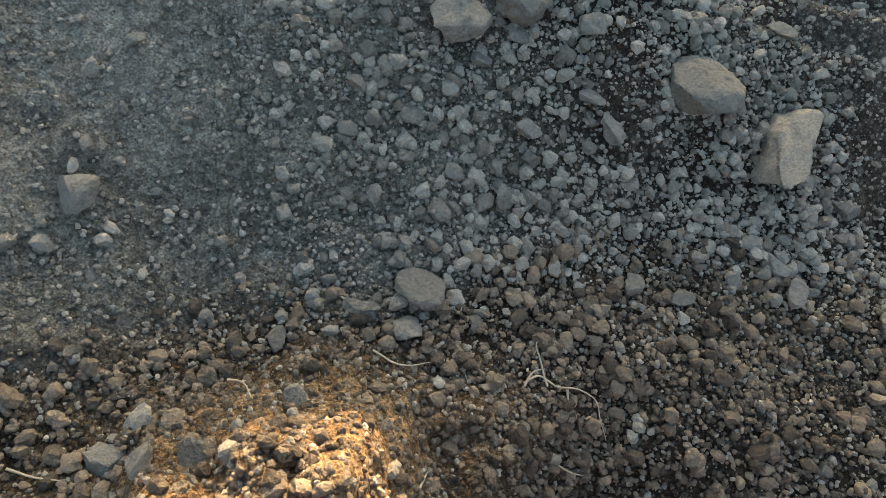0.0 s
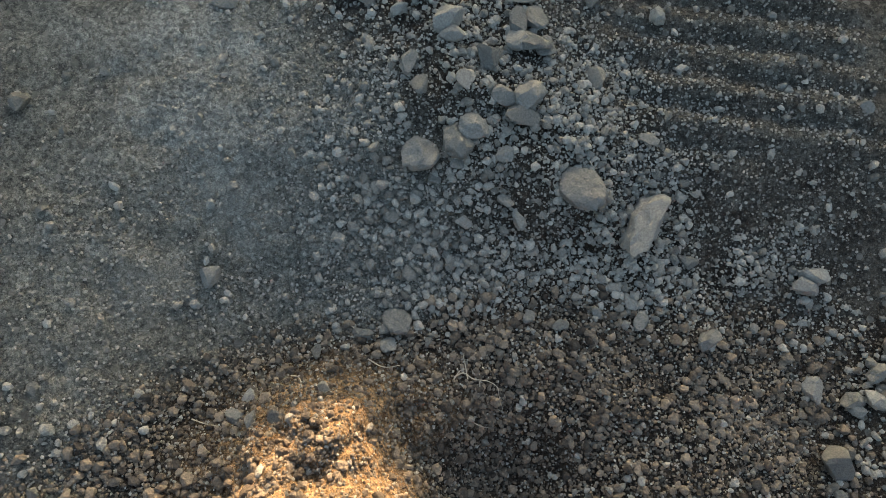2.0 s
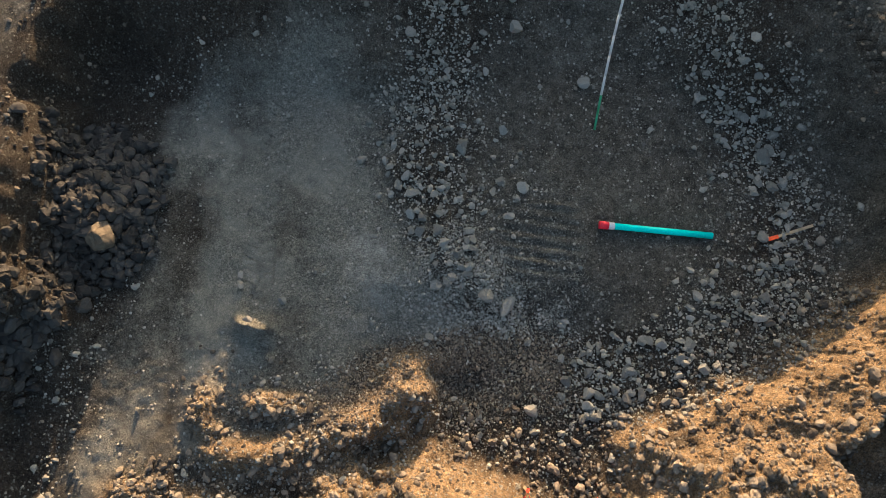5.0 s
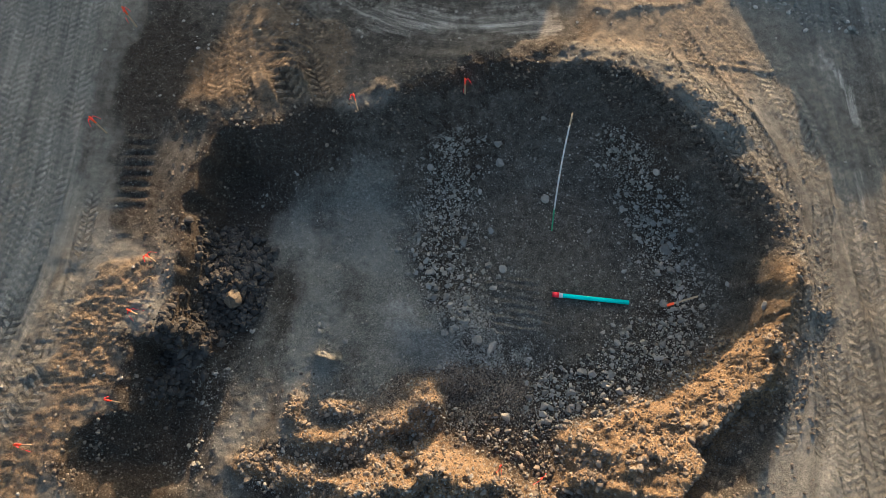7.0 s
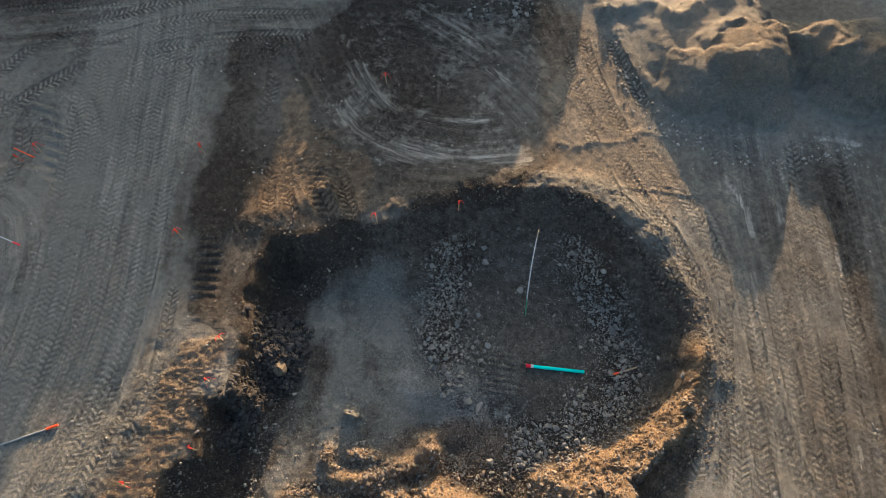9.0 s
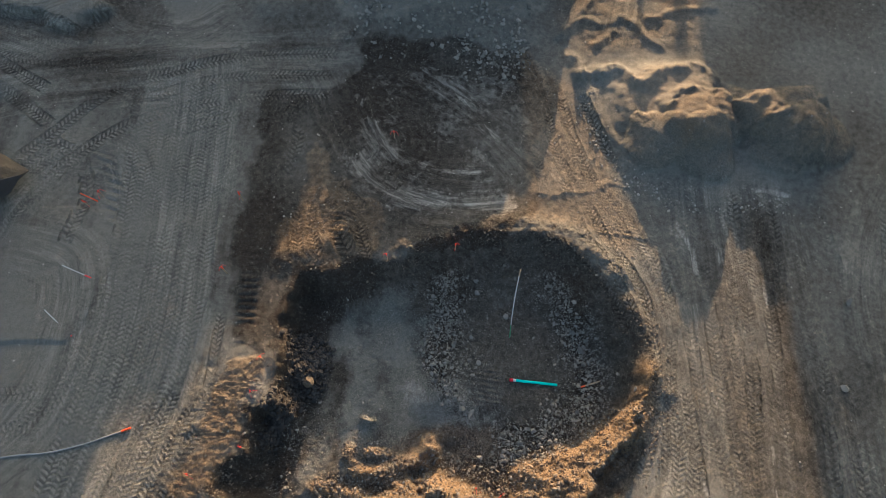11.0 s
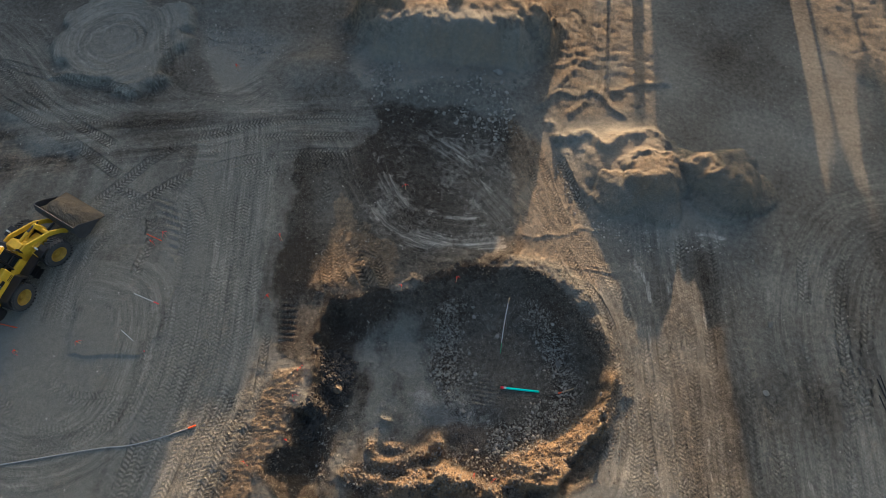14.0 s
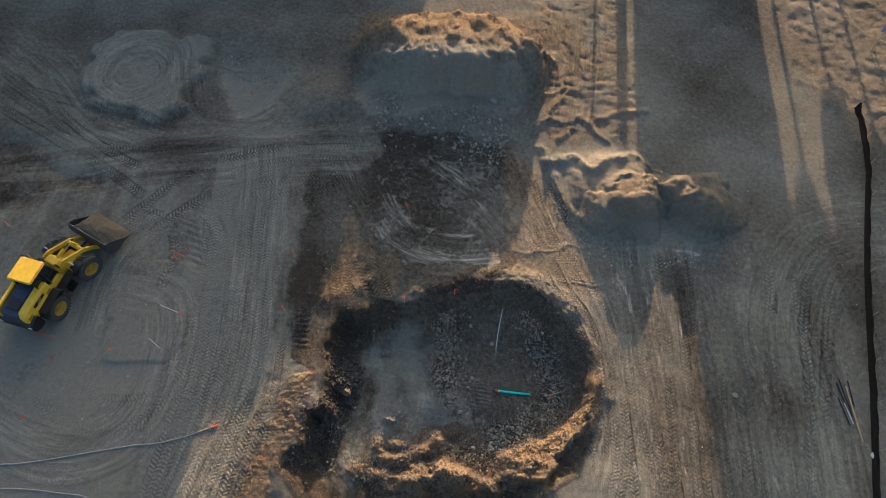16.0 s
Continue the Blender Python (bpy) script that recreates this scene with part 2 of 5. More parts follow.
PIT = [(-10.6, -4.2), (-9.75, -3.2), (-9.95, -2.4), (-10.05, -1.45), (-9.25, -1.1), (-9.3, 0.3), (-9.3, 2.1), (-8.6, 3.8), (-6.7, 4.5), (-4.2, 4.75), (-2.2, 5.7), (0.9, 5.8),
       (2.5, 5.3), (3.8, 3.9), (4.75, 2.5), (5.2, 0.45), (5.1, -0.8), (4.7, -2.5), (3.6, -4.3), (1, -6.5), (-4, -7.5), (-9, -7.5), (-9.9, -5.2)]
# mounds: x, y, height, reach east-west, reach north-south
SPOIL = [(-3.1, -2.75, 0.62, 0.62, 0.42), (-3.9, -3.3, 0.42, 0.55, 0.35), (-3.0, -4.4, 0.95, 0.9, 0.55), (-5.6, -3.6, 0.26, 0.8, 0.25),
         (-4.6, -4.7, 0.5, 0.6, 0.4), (-1.9, -4.5, 0.75, 0.7, 0.5), (-0.5, -4.7, 0.9, 0.7, 0.5), (0.7, -3.5, 0.45, 0.6, 0.35),
         (1.9, -2.9, 0.25, 0.6, 0.4), (3.1, -2.4, 0.22, 0.6, 0.5), (4.1, -1.6, 0.2, 0.55, 0.6), (1.6, -3.9, 0.3, 0.6, 0.4),
         (0.4, -4.8, 0.6, 0.7, 0.5), (-3.4, -4.7, 0.45, 2.0, 1.0), (-3.15, -2.55, 0.42, 0.34, 0.30), (-3.12, -2.26, 0.12, 0.42, 0.2), (-6.3, -3.0, 0.28, 0.25, 0.4), (-5.3, -2.9, 0.25, 0.5, 0.2), (-7.3, -4.2, 0.18, 0.5, 0.3), (-6.2, -4.4, 0.2, 0.6, 0.25)]
# hollows between the mounds, with their shade painted into the soil: x, y, reach each way
SHADED_HOLLOWS = [(-2.46, -2.64, 0.5, 0.32), (-4.93, -4.24, 0.5, 0.3), (0.82, -3.41, 0.45, 0.25), (-3.87, -3.54, 0.3, 0.18)]
FACE_FOOT = [(4.9, -0.7), (3.5, -1.6), (2.6, -2.3), (1.3, -2.85), (0.3, -3.2), (-0.4, -4.6)]
FACE_TOP = [(5.15, 0.2), (4.85, -1.0), (4.2, -2.4), (3.4, -3.3), (2.75, -4.0), (2.1, -4.9)]
# broad flat-topped heaps, then round ones
TABLES = [(-2.75, 22.9, 2.85, 6.3, 3.2), (7.4, 12.6, 0.75, 2.6, 2.7)]
HEAPS = [(-3.2, 18.6, 1.0, 4.8, 2.6), (-10.8, 19.2, 0.6, 2.3, 2.0), (-18.0, 25.5, 0.5, 4.0, 1.6), (-8.4, 0.3, 0.55, 0.8, 0.9), (-9.0, -1.6, 0.5, 0.6, 0.9)]
# tipped loads of grey soil: x, y, height, radius, how far the sunny edge is scalloped
LOADS = [(8.75, 11.55, 0.75, 1.75, 0.10), (8.9, 10.2, 0.55, 1.5, 0.06), (12.9, 11.9, 1.15, 2.3, 0.14), (12.3, 10.6, 0.5, 1.6, 0.08), (14.2, 11.0, 0.45, 1.7, 0.06), (6.6, 10.6, 0.4, 1.5, 0.05), (10.75, 12.5, 0.55, 1.6, 0.08)]
# low banks: line, height, reach; the first ones are of brown soil
BANKS = [([(-9.9, 4.6), (-8.3, 5.2), (-7.2, 6.2), (-8.0, 8.0), (-8.5, 10.2)], 0.11, 0.6),
         ([(-7.2, 6.0), (-6.4, 5.2), (-5.4, 4.9)], 0.13, 0.4),
         ([(-11.2, 1.2), (-11.3, -0.6), (-12.0, -2.2), (-13.0, -3.8), (-13.6, -6)], 0.10, 1.0),
         ([(-9.9, 0.6), (-10.4, -1.2), (-10.6, -3.0), (-11.2, -5.0)], 0.13, 0.6),
         ([(-5.85, -1.62), (-5.5, -1.66)], 0.28, 0.15)]
RIM_BANKS = [([(5.6, -0.4), (5.4, 1.2), (4.9, 3.0)], 0.14, 0.4),
             ([(-4.4, 5.2), (-2.2, 6.1), (0.1, 6.25), (1.6, 6.0), (3.1, 5.4), (4.2, 4.2)], 0.30, 0.7),
             ([(0.85, 7.95), (2.9, 8.05), (4.5, 8.5), (5.8, 8.45), (7.6, 8.2), (9.0, 7.7), (11.5, 7.9)], 0.035, 0.10),
             ([(-2.6, 6.0), (0.9, 6.05), (4.0, 6.05), (6.2, 5.95)], 0.03, 0.07),
             ([(-8.0, 22.0), (-5.6, 21.6), (-2.6, 22.4), (-0.2, 21.6), (1.0, 20.6)], 0.12, 0.6),
             ([(-2.4, 3.6), (-3.0, 1.2), (-2.8, -0.2), (-2.4, -0.8)], 0.12, 0.5)]
HEAP_BANKS = [([(3.3, 15.6), (4.0, 13.4), (4.7, 11.2), (5.6, 9.4)], 0.16, 0.35),
              ([(3.7, 14.6), (5.3, 14.8), (6.25, 13.6), (7.4, 14.5), (9.3, 15.1), (10.0, 14.2)], 0.30, 0.34),
              ([(7.2, 12.2), (7.8, 13.0), (8.7, 13.25), (9.8, 13.0), (10.5, 12.3)], 0.30, 0.30),
              ([(11.3, 12.6), (12.0, 13.1), (12.8, 13.3), (13.6, 13.2)], 0.16, 0.4), ([(11.2, 11.3), (11.8, 11.35), (12.4, 11.9), (12.7, 12.7)], 0.22, 0.26),
              ([(2.6, 17.0), (4.0, 18.1), (4.9, 17.95), (6.3, 18.4), (7.1, 17.2), (7.7, 16.5)], 0.11, 0.18),
              ([(2.9, 17.2), (4.0, 18.8), (5.9, 20.9)], 0.08, 0.15), ([(7.2, 18.2), (9.0, 18.9), (10.8, 19.2)], 0.11, 0.2),
              ([(3.2, 19.6), (4.6, 20.6), (6.4, 21.2), (8.0, 21.4)], 0.07, 0.18), ([(4.6, 16.4), (5.4, 17.4)], 0.09, 0.2)]
# pale wheel smears: line, reach
YARD_SMEARS = [([(-7.0, 10.3), (-7.1, 9.5), (-6.5, 8.6)], 0.35), ([(-6.8, 13.7), (-7.0, 12.4)], 0.25), ([(-4.7, 15.1), (-2.9, 13.8), (-1.4, 12.5)], 0.45),
               ([(-3.9, 10.8), (-2.5, 10.5)], 0.30), ([(-5.8, 7.7), (-3.8, 7.35), (-1.8, 8.1)], 0.35), ([(-1.5, 12.2), (-0.4, 10.5)], 0.30), ([(-0.9, 7.8), (0.2, 7.8)], 0.2),
               ([(-5.2, 9.4), (-3.2, 9.3)], 0.25), ([(-6.0, 10.4), (-6.5, 8.8), (-5.2, 7.9), (-2.5, 7.2), (0.6, 7.4)], 0.30), ([(-6.4, 12.2), (-5.6, 10.2), (-3.8, 9.0), (-1.0, 8.9)], 0.22)]
LANE_SMEARS = [([(7.1, 4.8), (7.3, 2.7), (7.1, 0.2)], 0.17), ([(7.25, -0.1), (7.7, -1.6)], 0.17), ([(10.3, 5.0), (10.25, 2.1)], 0.13), ([(9.45, -1.5), (9.0, -5.5)], 0.15),
               ([(6.8, 6.9), (7.5, 5.5), (7.6, 3.7)], 0.22), ([(6.2, -2.7), (7.0, -5.2)], 0.15), ([(15.15, 1.6), (15.1, -0.9)], 0.16), ([(13.4, -2.9), (13.7, -5.4)], 0.18),
               ([(11.9, 7.6), (12.7, 6.3)], 0.2), ([(9.9, 8.2), (11.3, 8.2), (12.6, 7.9)], 0.4), ([(9.6, 7.3), (9.5, 5.6)], 0.3), ([(8.9, 6.6), (8.6, 4.6)], 0.18)]
# tyre tracks: line, width, lug spacing, depth
LANE_SPINE = [(-14.8, 14), (-14.4, 9), (-14.1, 5), (-14.0, 1), (-14.6, -3), (-15.4, -7)]
WEST_TRACKS = [([(x + k * 0.68 * (1 - 0.012 * (14 - y)), y) for x, y in LANE_SPINE], 0.64, 0.2, 0.028) for k in (-4, -3, -2, -1, 0, 1, 2)]
EDGE_TRACKS = [([(-12.1, -1.4), (-12.7, -3.1), (-13.2, -4.6), (-13.9, -7)], 0.55, 0.19, 0.05), ([(-11.65, -2.1), (-12.2, -3.3), (-12.5, -4.6), (-13.1, -7)], 0.55, 0.19, 0.05),
               ([(-12.9, -0.8), (-13.4, -2.5), (-14.0, -4.2), (-14.8, -7)], 0.58, 0.19, 0.05), ([(-11.75, 2.4), (-11.67, 0.4), (-11.7, -0.8), (-12.1, -2.0)], 0.42, 0.19, 0.035),
               ([(-13.5, -1.4), (-14.1, -3.1), (-15.2, -7)], 0.58, 0.19, 0.04), ([(-11.6, 1.0), (-11.25, -0.8), (-11.0, -2.2)], 0.38, 0.2, 0.03)]
NORTH_TRACKS = [([(-8.0, 15.7), (-12.7, 15.4), (-15.9, 14.5), (-19.1, 12.9), (-21.0, 10.7), (-22.2, 9.3)], 0.62, 0.21, 0.05),
                ([(-7.9, 13.2), (-11.7, 13.0), (-14.8, 12.4), (-17.7, 11.2), (-19.7, 9.4), (-20.5, 8.0)], 0.62, 0.21, 0.05),
                ([(-7.9, 14.3), (-12.6, 14.2), (-15.7, 13.4), (-18.2, 12.1)], 0.6, 0.21, 0.035), ([(-8.1, 12.2), (-10.9, 12.1), (-13.6, 11.6), (-15.6, 10.7)], 0.6, 0.21, 0.03),
                ([(-16.3, 14.8), (-22.3, 14.9), (-26.2, 15.7), (-30.1, 17.9), (-33, 19.8)], 0.6, 0.21, 0.035), ([(-32.3, 17.9), (-27.9, 15.4), (-24.0, 13.1), (-21.1, 11.1)], 0.6, 0.21, 0.04),
                ([(-33.5, 21.3), (-29.0, 18.0), (-24.8, 14.9), (-21.9, 13.2)], 0.6, 0.21, 0.04), ([(-19.7, 16.0), (-23.4, 17.5), (-26.5, 18.1), (-30.6, 19.4)], 0.58, 0.21, 0.03)]
FAR_TRACKS = [([(-24, -1), (-21.5, -2.6), (-18.5, -2.4), (-17.0, 0), (-16.6, 4)], 0.6, 0.2, 0.022), ([(-22, -0.2), (-20, -1.2), (-18, -0.8), (-17.4, 1)], 0.6, 0.2, 0.018),
              ([(-21, 22), (-20.3, 19), (-20.8, 16.5), (-22, 14.2)], 0.6, 0.24, 0.03), ([(-24, 18.5), (-22.5, 19.6), (-22.3, 21.5), (-23.5, 23)], 0.5, 0.24, 0.03),
              ([(-21.5, 10.5), (-19.5, 9.5), (-18.6, 7.5), (-18.9, 5.0)], 0.6, 0.24, 0.03), ([(-10.2, 13.5), (-9.6, 11.2), (-9.9, 8.5)], 0.6, 0.24, 0.03)]
RIM_TRACKS = [([(1.0, 5.9), (2.3, 5.4), (3.4, 4.2), (4.2, 2.9), (4.7, 1.8)], 0.42, 0.2, 0.05), ([(3.3, 7.8), (4.1, 5.7), (5.1, 4.0), (5.5, 2.5), (5.45, 0.6), (5.3, -0.6), (5.0, -2.3), (4.4, -3.8)], 0.45, 0.19, 0.045),
              ([(2.4, 9.0), (3.1, 6.1), (4.4, 3.7), (4.9, 2.2)], 0.42, 0.2, 0.05), ([(5.4, 6.1), (6.2, 4.2), (6.4, 2.5), (6.1, 0.6), (5.8, -1.2), (5.3, -4)], 0.42, 0.2, 0.03),
              ([(1.6, 6.6), (2.9, 5.9), (3.9, 4.9), (4.7, 3.4)], 0.4, 0.2, 0.045), ([(2.6, 13.3), (3.0, 11.1), (3.85, 8.3)], 0.45, 0.2, 0.05), ([(1.9, 12.5), (2.2, 10.3), (3.0, 8.3)], 0.42, 0.2, 0.045),
              ([(3.6, 13.3), (4.1, 11.5), (5.0, 8.7)], 0.5, 0.22, 0.05), ([(1.3, 10.3), (1.5, 8.3)], 0.4, 0.2, 0.03)]
FAN_TRACKS = [([(-8.3, 9.3), (-8.95, 7.5), (-9.15, 6.1), (-8.9, 4.7)], 0.5, 0.2, 0.06), ([(-8.1, 7.5), (-7.5, 6.1), (-6.7, 4.7)], 0.75, 0.24, 0.07), ([(-6.65, 6.7), (-6.3, 5.5), (-5.9, 4.6)], 0.5, 0.2, 0.06),
              ([(-8.1, 9.3), (-7.4, 8.2), (-6.1, 6.8)], 0.45, 0.2, 0.04), ([(-8.7, 7.8), (-8.55, 6.1), (-8.0, 4.6)], 0.5, 0.2, 0.05),
              ([(-5.4, 2.8), (-5.6, 1.0), (-5.7, -0.6), (-5.6, -1.6)], 0.5, 0.2, 0.007), ([(-3.9, 3.2), (-4.2, 1.4), (-4.6, 0.0)], 0.5, 0.2, 0.006)]
EAST_TRACKS = [([(10.5, 4.1), (10.3, 1.5), (10.05, -1.5), (9.6, -6)], 0.5, 0.2, 0.03), ([(9.55, 3.4), (9.2, 0.2), (8.8, -2.7), (8.6, -6)], 0.5, 0.2, 0.03), ([(11.5, 8.1), (11.15, 4.8), (10.75, 2.1)], 0.5, 0.22, 0.03),
               ([(16.6, 8.6), (15.7, 4.2)], 0.6, 0.26, 0.03), ([(19.4, 8.7), (17.6, 4.3), (16.7, -0.2), (15.1, -6)], 0.6, 0.26, 0.03), ([(20.0, 7.2), (18.35, 2.3), (16.9, -2.0)], 0.6, 0.26, 0.025),
               ([(8.1, 4.8), (7.9, 1.1), (8.0, -2.1), (8.6, -6)], 0.5, 0.2, 0.03), ([(12.9, 0), (12.6, -2.6), (12.1, -6)], 0.55, 0.24, 0.025), ([(15.0, 2.2), (14.9, -1.2), (14.2, -6)], 0.55, 0.24, 0.02)]
LOW_TRACKS = [([(12.2, 1.5), (11.6, -2.1), (11.1, -6)], 0.5, 0.22, 0.025), ([(17.6, 7.1), (17.1, 4.3)], 0.6, 0.26, 0.03), ([(6.9, 4.0), (7.1, -0.4), (7.5, -3.3), (8.3, -6)], 0.5, 0.2, 0.025), ([(10.4, -2.7), (10.0, -6)], 0.5, 0.22, 0.03),
              ([(6.5, -0.3), (6.55, -2.0), (6.5, -6)], 0.5, 0.2, 0.035), ([(5.9, -1.2), (5.85, -2.8), (5.7, -6)], 0.48, 0.2, 0.03), ([(9.15, 4.2), (8.7, 2.2), (7.9, 0)], 0.48, 0.2, 0.025), ([(9.85, 8.4), (9.7, 7.1), (9.6, 5.9)], 0.55, 0.24, 0.035),
              ([(13.2, 8.5), (13.6, 4), (13.2, -1), (12.8, -6)], 0.55, 0.24, 0.015), ([(4.5, 27), (4.2, 24), (4.8, 21)], 0.6, 0.22, 0.05), ([(6.3, 28), (6.0, 25), (6.6, 22)], 0.6, 0.22, 0.05)]
TRACKS = WEST_TRACKS + FAR_TRACKS + NORTH_TRACKS + EDGE_TRACKS + LOW_TRACKS + EAST_TRACKS + RIM_TRACKS + FAN_TRACKS
# swaths of wheel marks: line, half width, amount of tread
EAST_SWATHS = [([(7, 31), (6.4, 25), (5.6, 20), (4.6, 16.5)], 2.6, 0.3), ([(27, 10), (20, 9), (16.6, 4), (16.2, -1), (15.6, -7)], 3.4, 0.25),
               ([(9.8, 9.4), (9.6, 4), (9.8, -1), (9.4, -7)], 3.4, 0.3), ([(0.9, 16), (1.8, 12.4), (3.0, 9.2), (4.8, 6.6), (5.9, 3.4), (6.2, 0), (6.0, -3), (5.0, -6)], 1.15, 0.4)]
WEST_SWATHS = [([(-27, -2), (-22, -4), (-18.5, -2.6), (-17.6, 1), (-18.2, 4.4), (-21, 5.4)], 1.7, 0.3), ([(-22.6, 2), (-22.4, 6.5), (-20.4, 9.4), (-17.8, 9.6), (-16.6, 7.4)], 1.4, 0.5), ([(-35, 25), (-30, 21), (-26, 17), (-21, 15.0)], 2.2, 0.6),
               ([(-21.6, 21), (-22.2, 23.2), (-24.4, 23.8), (-26.4, 22), (-26.2, 19.6), (-24.2, 18.4), (-22.0, 19.4)], 1.5, 0.1), ([(-21.0, 23), (-20.2, 19.5), (-19.2, 17.5), (-16, 17.0), (-13.6, 18.6)], 1.2, 0.2)]
YARD_SWATHS = [([(-33, 12.0), (-27, 12.6), (-22, 13.6), (-16, 14.6), (-11, 14.8), (-6.5, 14.8)], 2.3, 0.35), ([(-14.8, 16.5), (-14.2, 13), (-13.9, 9), (-13.7, 5), (-13.6, 1), (-14.2, -3), (-15.6, -8)], 2.1, 0.4),
               ([(-9.0, 15.4), (-7.6, 12.5), (-5.6, 9.2), (-2.5, 7.9), (0.4, 8.2)], 2.0, 0.15), ([(-6.5, 15), (-3.0, 13.2), (-0.4, 11.2), (1.6, 8.6)], 1.6, 0.15)]
LOBE = [(-7.5, 1.5), (-6.4, 3.0), (-5.2, 3.3), (-4.1, 2.2), (-3.5, 0.6), (-3.0, -0.6), (-2.97, -1.5), (-3.12, -1.66), (-3.45, -1.8), (-3.9, -2.05), (-5.2, -2.6), (-6.8, -3.9), (-7.5, -5.2), (-9.2, -5.2), (-8.4, -3.2), (-8.0, -1.5), (-7.4, 0)]
FLOOR = -1.27


def height_and_soil(x, y):
    z = 0.06 * fbm(x, y, 9.0, 3, 3) + 0.02 * fbm(x, y, 1.2, 3, 7)
    d = inside(PIT, x, y) + 0.35 * fbm(x, y, 1.8, 4, 11)
    pit = step(0, 1, (d + 0.15) / (1.4 + 2.3 * step(0.8, 3.6, y) * step(-8.5, -5.5, x) - 0.8 * step(-7.5, -8.8, x) * step(-4.5, -3, y))) ** 0.8
    floor_z = FLOOR + 0.05 * fbm(x, y, 2.2, 3, 21) - 0.26 * step(-0.7, -1.8, y) * step(-4.6, -3.4, x) * step(1.2, -0.8, x)
    floor_z = floor_z * (1 - 0.9 * step(4.2, 5.2, x))
    z = z * (1 - pit) + pit * floor_z
    dust, brown, chalk = np.full_like(x, 0.62), np.full_like(x, 0.06), np.full_like(x, -0.3)
    rough = np.full_like(x, 0.004)
    # the pit's flanks are raw dark earth, its western floor is dusty, the spoil in the south is brown
    flank = step(-0.5, 0.1, d)
    dust = dust * (1 - flank) + flank * (0.25 * step(-6.8, -4.6, x) + 0.15 * pit * step(-9, -7, x))
    lobe = step(-0.7, 0.8, inside(LOBE, x, y) + 0.45 * fbm(x, y, 1.1, 5, 31))
    dust = dust + 0.5 * np.exp(-((x + 2.95) / 0.45) ** 2 - ((y + 1.35) / 0.45) ** 2) + lobe * (0.66 + 0.42 * step(-4.9, -3.9, x) + 0.5 * fbm(x, y * 0.5, 1.0, 5, 33))
    # ground along the stone belt darkened, painting in the shade between stones
    m, near, off, arc, run = along(smooth_line([(-2.4, 3.8), (-2.9, 1.2), (-2.6, -0.4), (-2.1, -1.2), (-1.3, -2.1), (0.4, -2.6), (2.2, -1.7), (3.1, 0.2), (2.8, 1.8), (2.0, 3.8)]), x, y, 2.0)
    dust[m] -= 0.22 * np.exp(-(near / 0.8) ** 2)
    z = z + lobe * 0.05
    chalk = chalk + lobe * step(-5.2, -3.9, x) * (0.95 + 0.5 * fbm(x, y, 0.7, 4, 35)) * step(0.4, -0.4, y)
    df, dt = np.full_like(x, 9.0), np.full_like(x, 9.0)
    for field, line in ((df, FACE_FOOT), (dt, FACE_TOP)):
        m, near, off, arc, run = along(smooth_line(line, 3), x, y, 6)
        field[m] = near
    face = step(-0.15, 0.25, inside(FACE_FOOT + FACE_TOP[::-1], x, y) + 0.18 * fbm(x, y, 0.7, 3, 36)) * step(-5.6, -4.6, y)
    z = z + face * (df / (df + dt)) ** 0.9 * (0.15 - z) * (1 + 0.12 * fbm(x, y, 0.9, 4, 37))
    ridge = np.exp(-(dt / 0.42) ** 2) * step(-6.5, -5.2, y) * (1 + 0.2 * fbm(x, y, 0.8, 3, 38))
    z = z + 0.30 * ridge
    brown = brown + 0.85 * np.maximum(face, 0.8 * ridge)
    rough = rough + 0.03 * face
    m, near, off, arc, run = along(smooth_line([(-2.4, -2.6), (-2.0, -3.3), (-1.24, -3.97), (-0.4, -4.4), (0.4, -5.2)]), x, y, 2.0)
    valley = np.zeros_like(x)
    valley[m] = np.exp(-(near / 0.5) ** 2)
    for mx, my, h, rx, ry in SPOIL:
        w = np.exp(-((x - mx) / rx) ** 2 - ((y - my) / ry) ** 2) * (1 - 0.85 * valley)
        w = w * (1.15 - 0.55 * np.abs(fbm(x, y, 0.6, 3, 41)))
        z = z + h * w
        brown = brown + 0.75 * np.clip(w * 1.5, 0, 1)
        rough = rough + 0.03 * w
    for mx, my, rx, ry in SHADED_HOLLOWS:
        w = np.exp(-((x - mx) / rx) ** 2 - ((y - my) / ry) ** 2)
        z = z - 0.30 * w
        # the hollow's shade is put into the soil colour as well
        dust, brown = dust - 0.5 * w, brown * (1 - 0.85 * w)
    for mx, my, h, rx, ry in TABLES:
        w = np.exp(-(((x - mx) / rx) ** 2 + ((y - my) / ry) ** 2 + 0.25 * fbm(x, y, 1.6, 4, 44)).clip(0) ** (3.6 if mx < 0 else 2.2))
        z = z + h * w * (1 + 0.045 * fbm(x, y, 0.9, 4, 45))
        rough = rough + 0.006 * w
        # brown only on the sunny north side: warm sunlight put into the colour
        brown = brown + (0.45 if mx < 0 else 0.3) * w * step(my - 1.8, my - 0.6, y)
        dust = dust + (0 if mx < 0 else 0.1) * w
    for mx, my, h, rx, ry in HEAPS:
        w = np.exp(-(((x - mx) / rx) ** 2 + ((y - my) / ry) ** 2) ** 1.15)
        z = z + h * w * (1 + 0.12 * fbm(x, y, 1.1, 3, 43))
        brown = brown + (0.12 * w if mx > -8 else 0)
    piled = np.zeros_like(x)
    for k, (mx, my, h, r, edge) in enumerate(LOADS):
        a = np.arctan2(y - my, x - mx)
        q = np.hypot(x - mx, (y - my) * 1.05) / r * (1 + edge * np.sin(3 * a + k) + 0.10 * fbm(x, y, 0.8, 4, 140 + k))
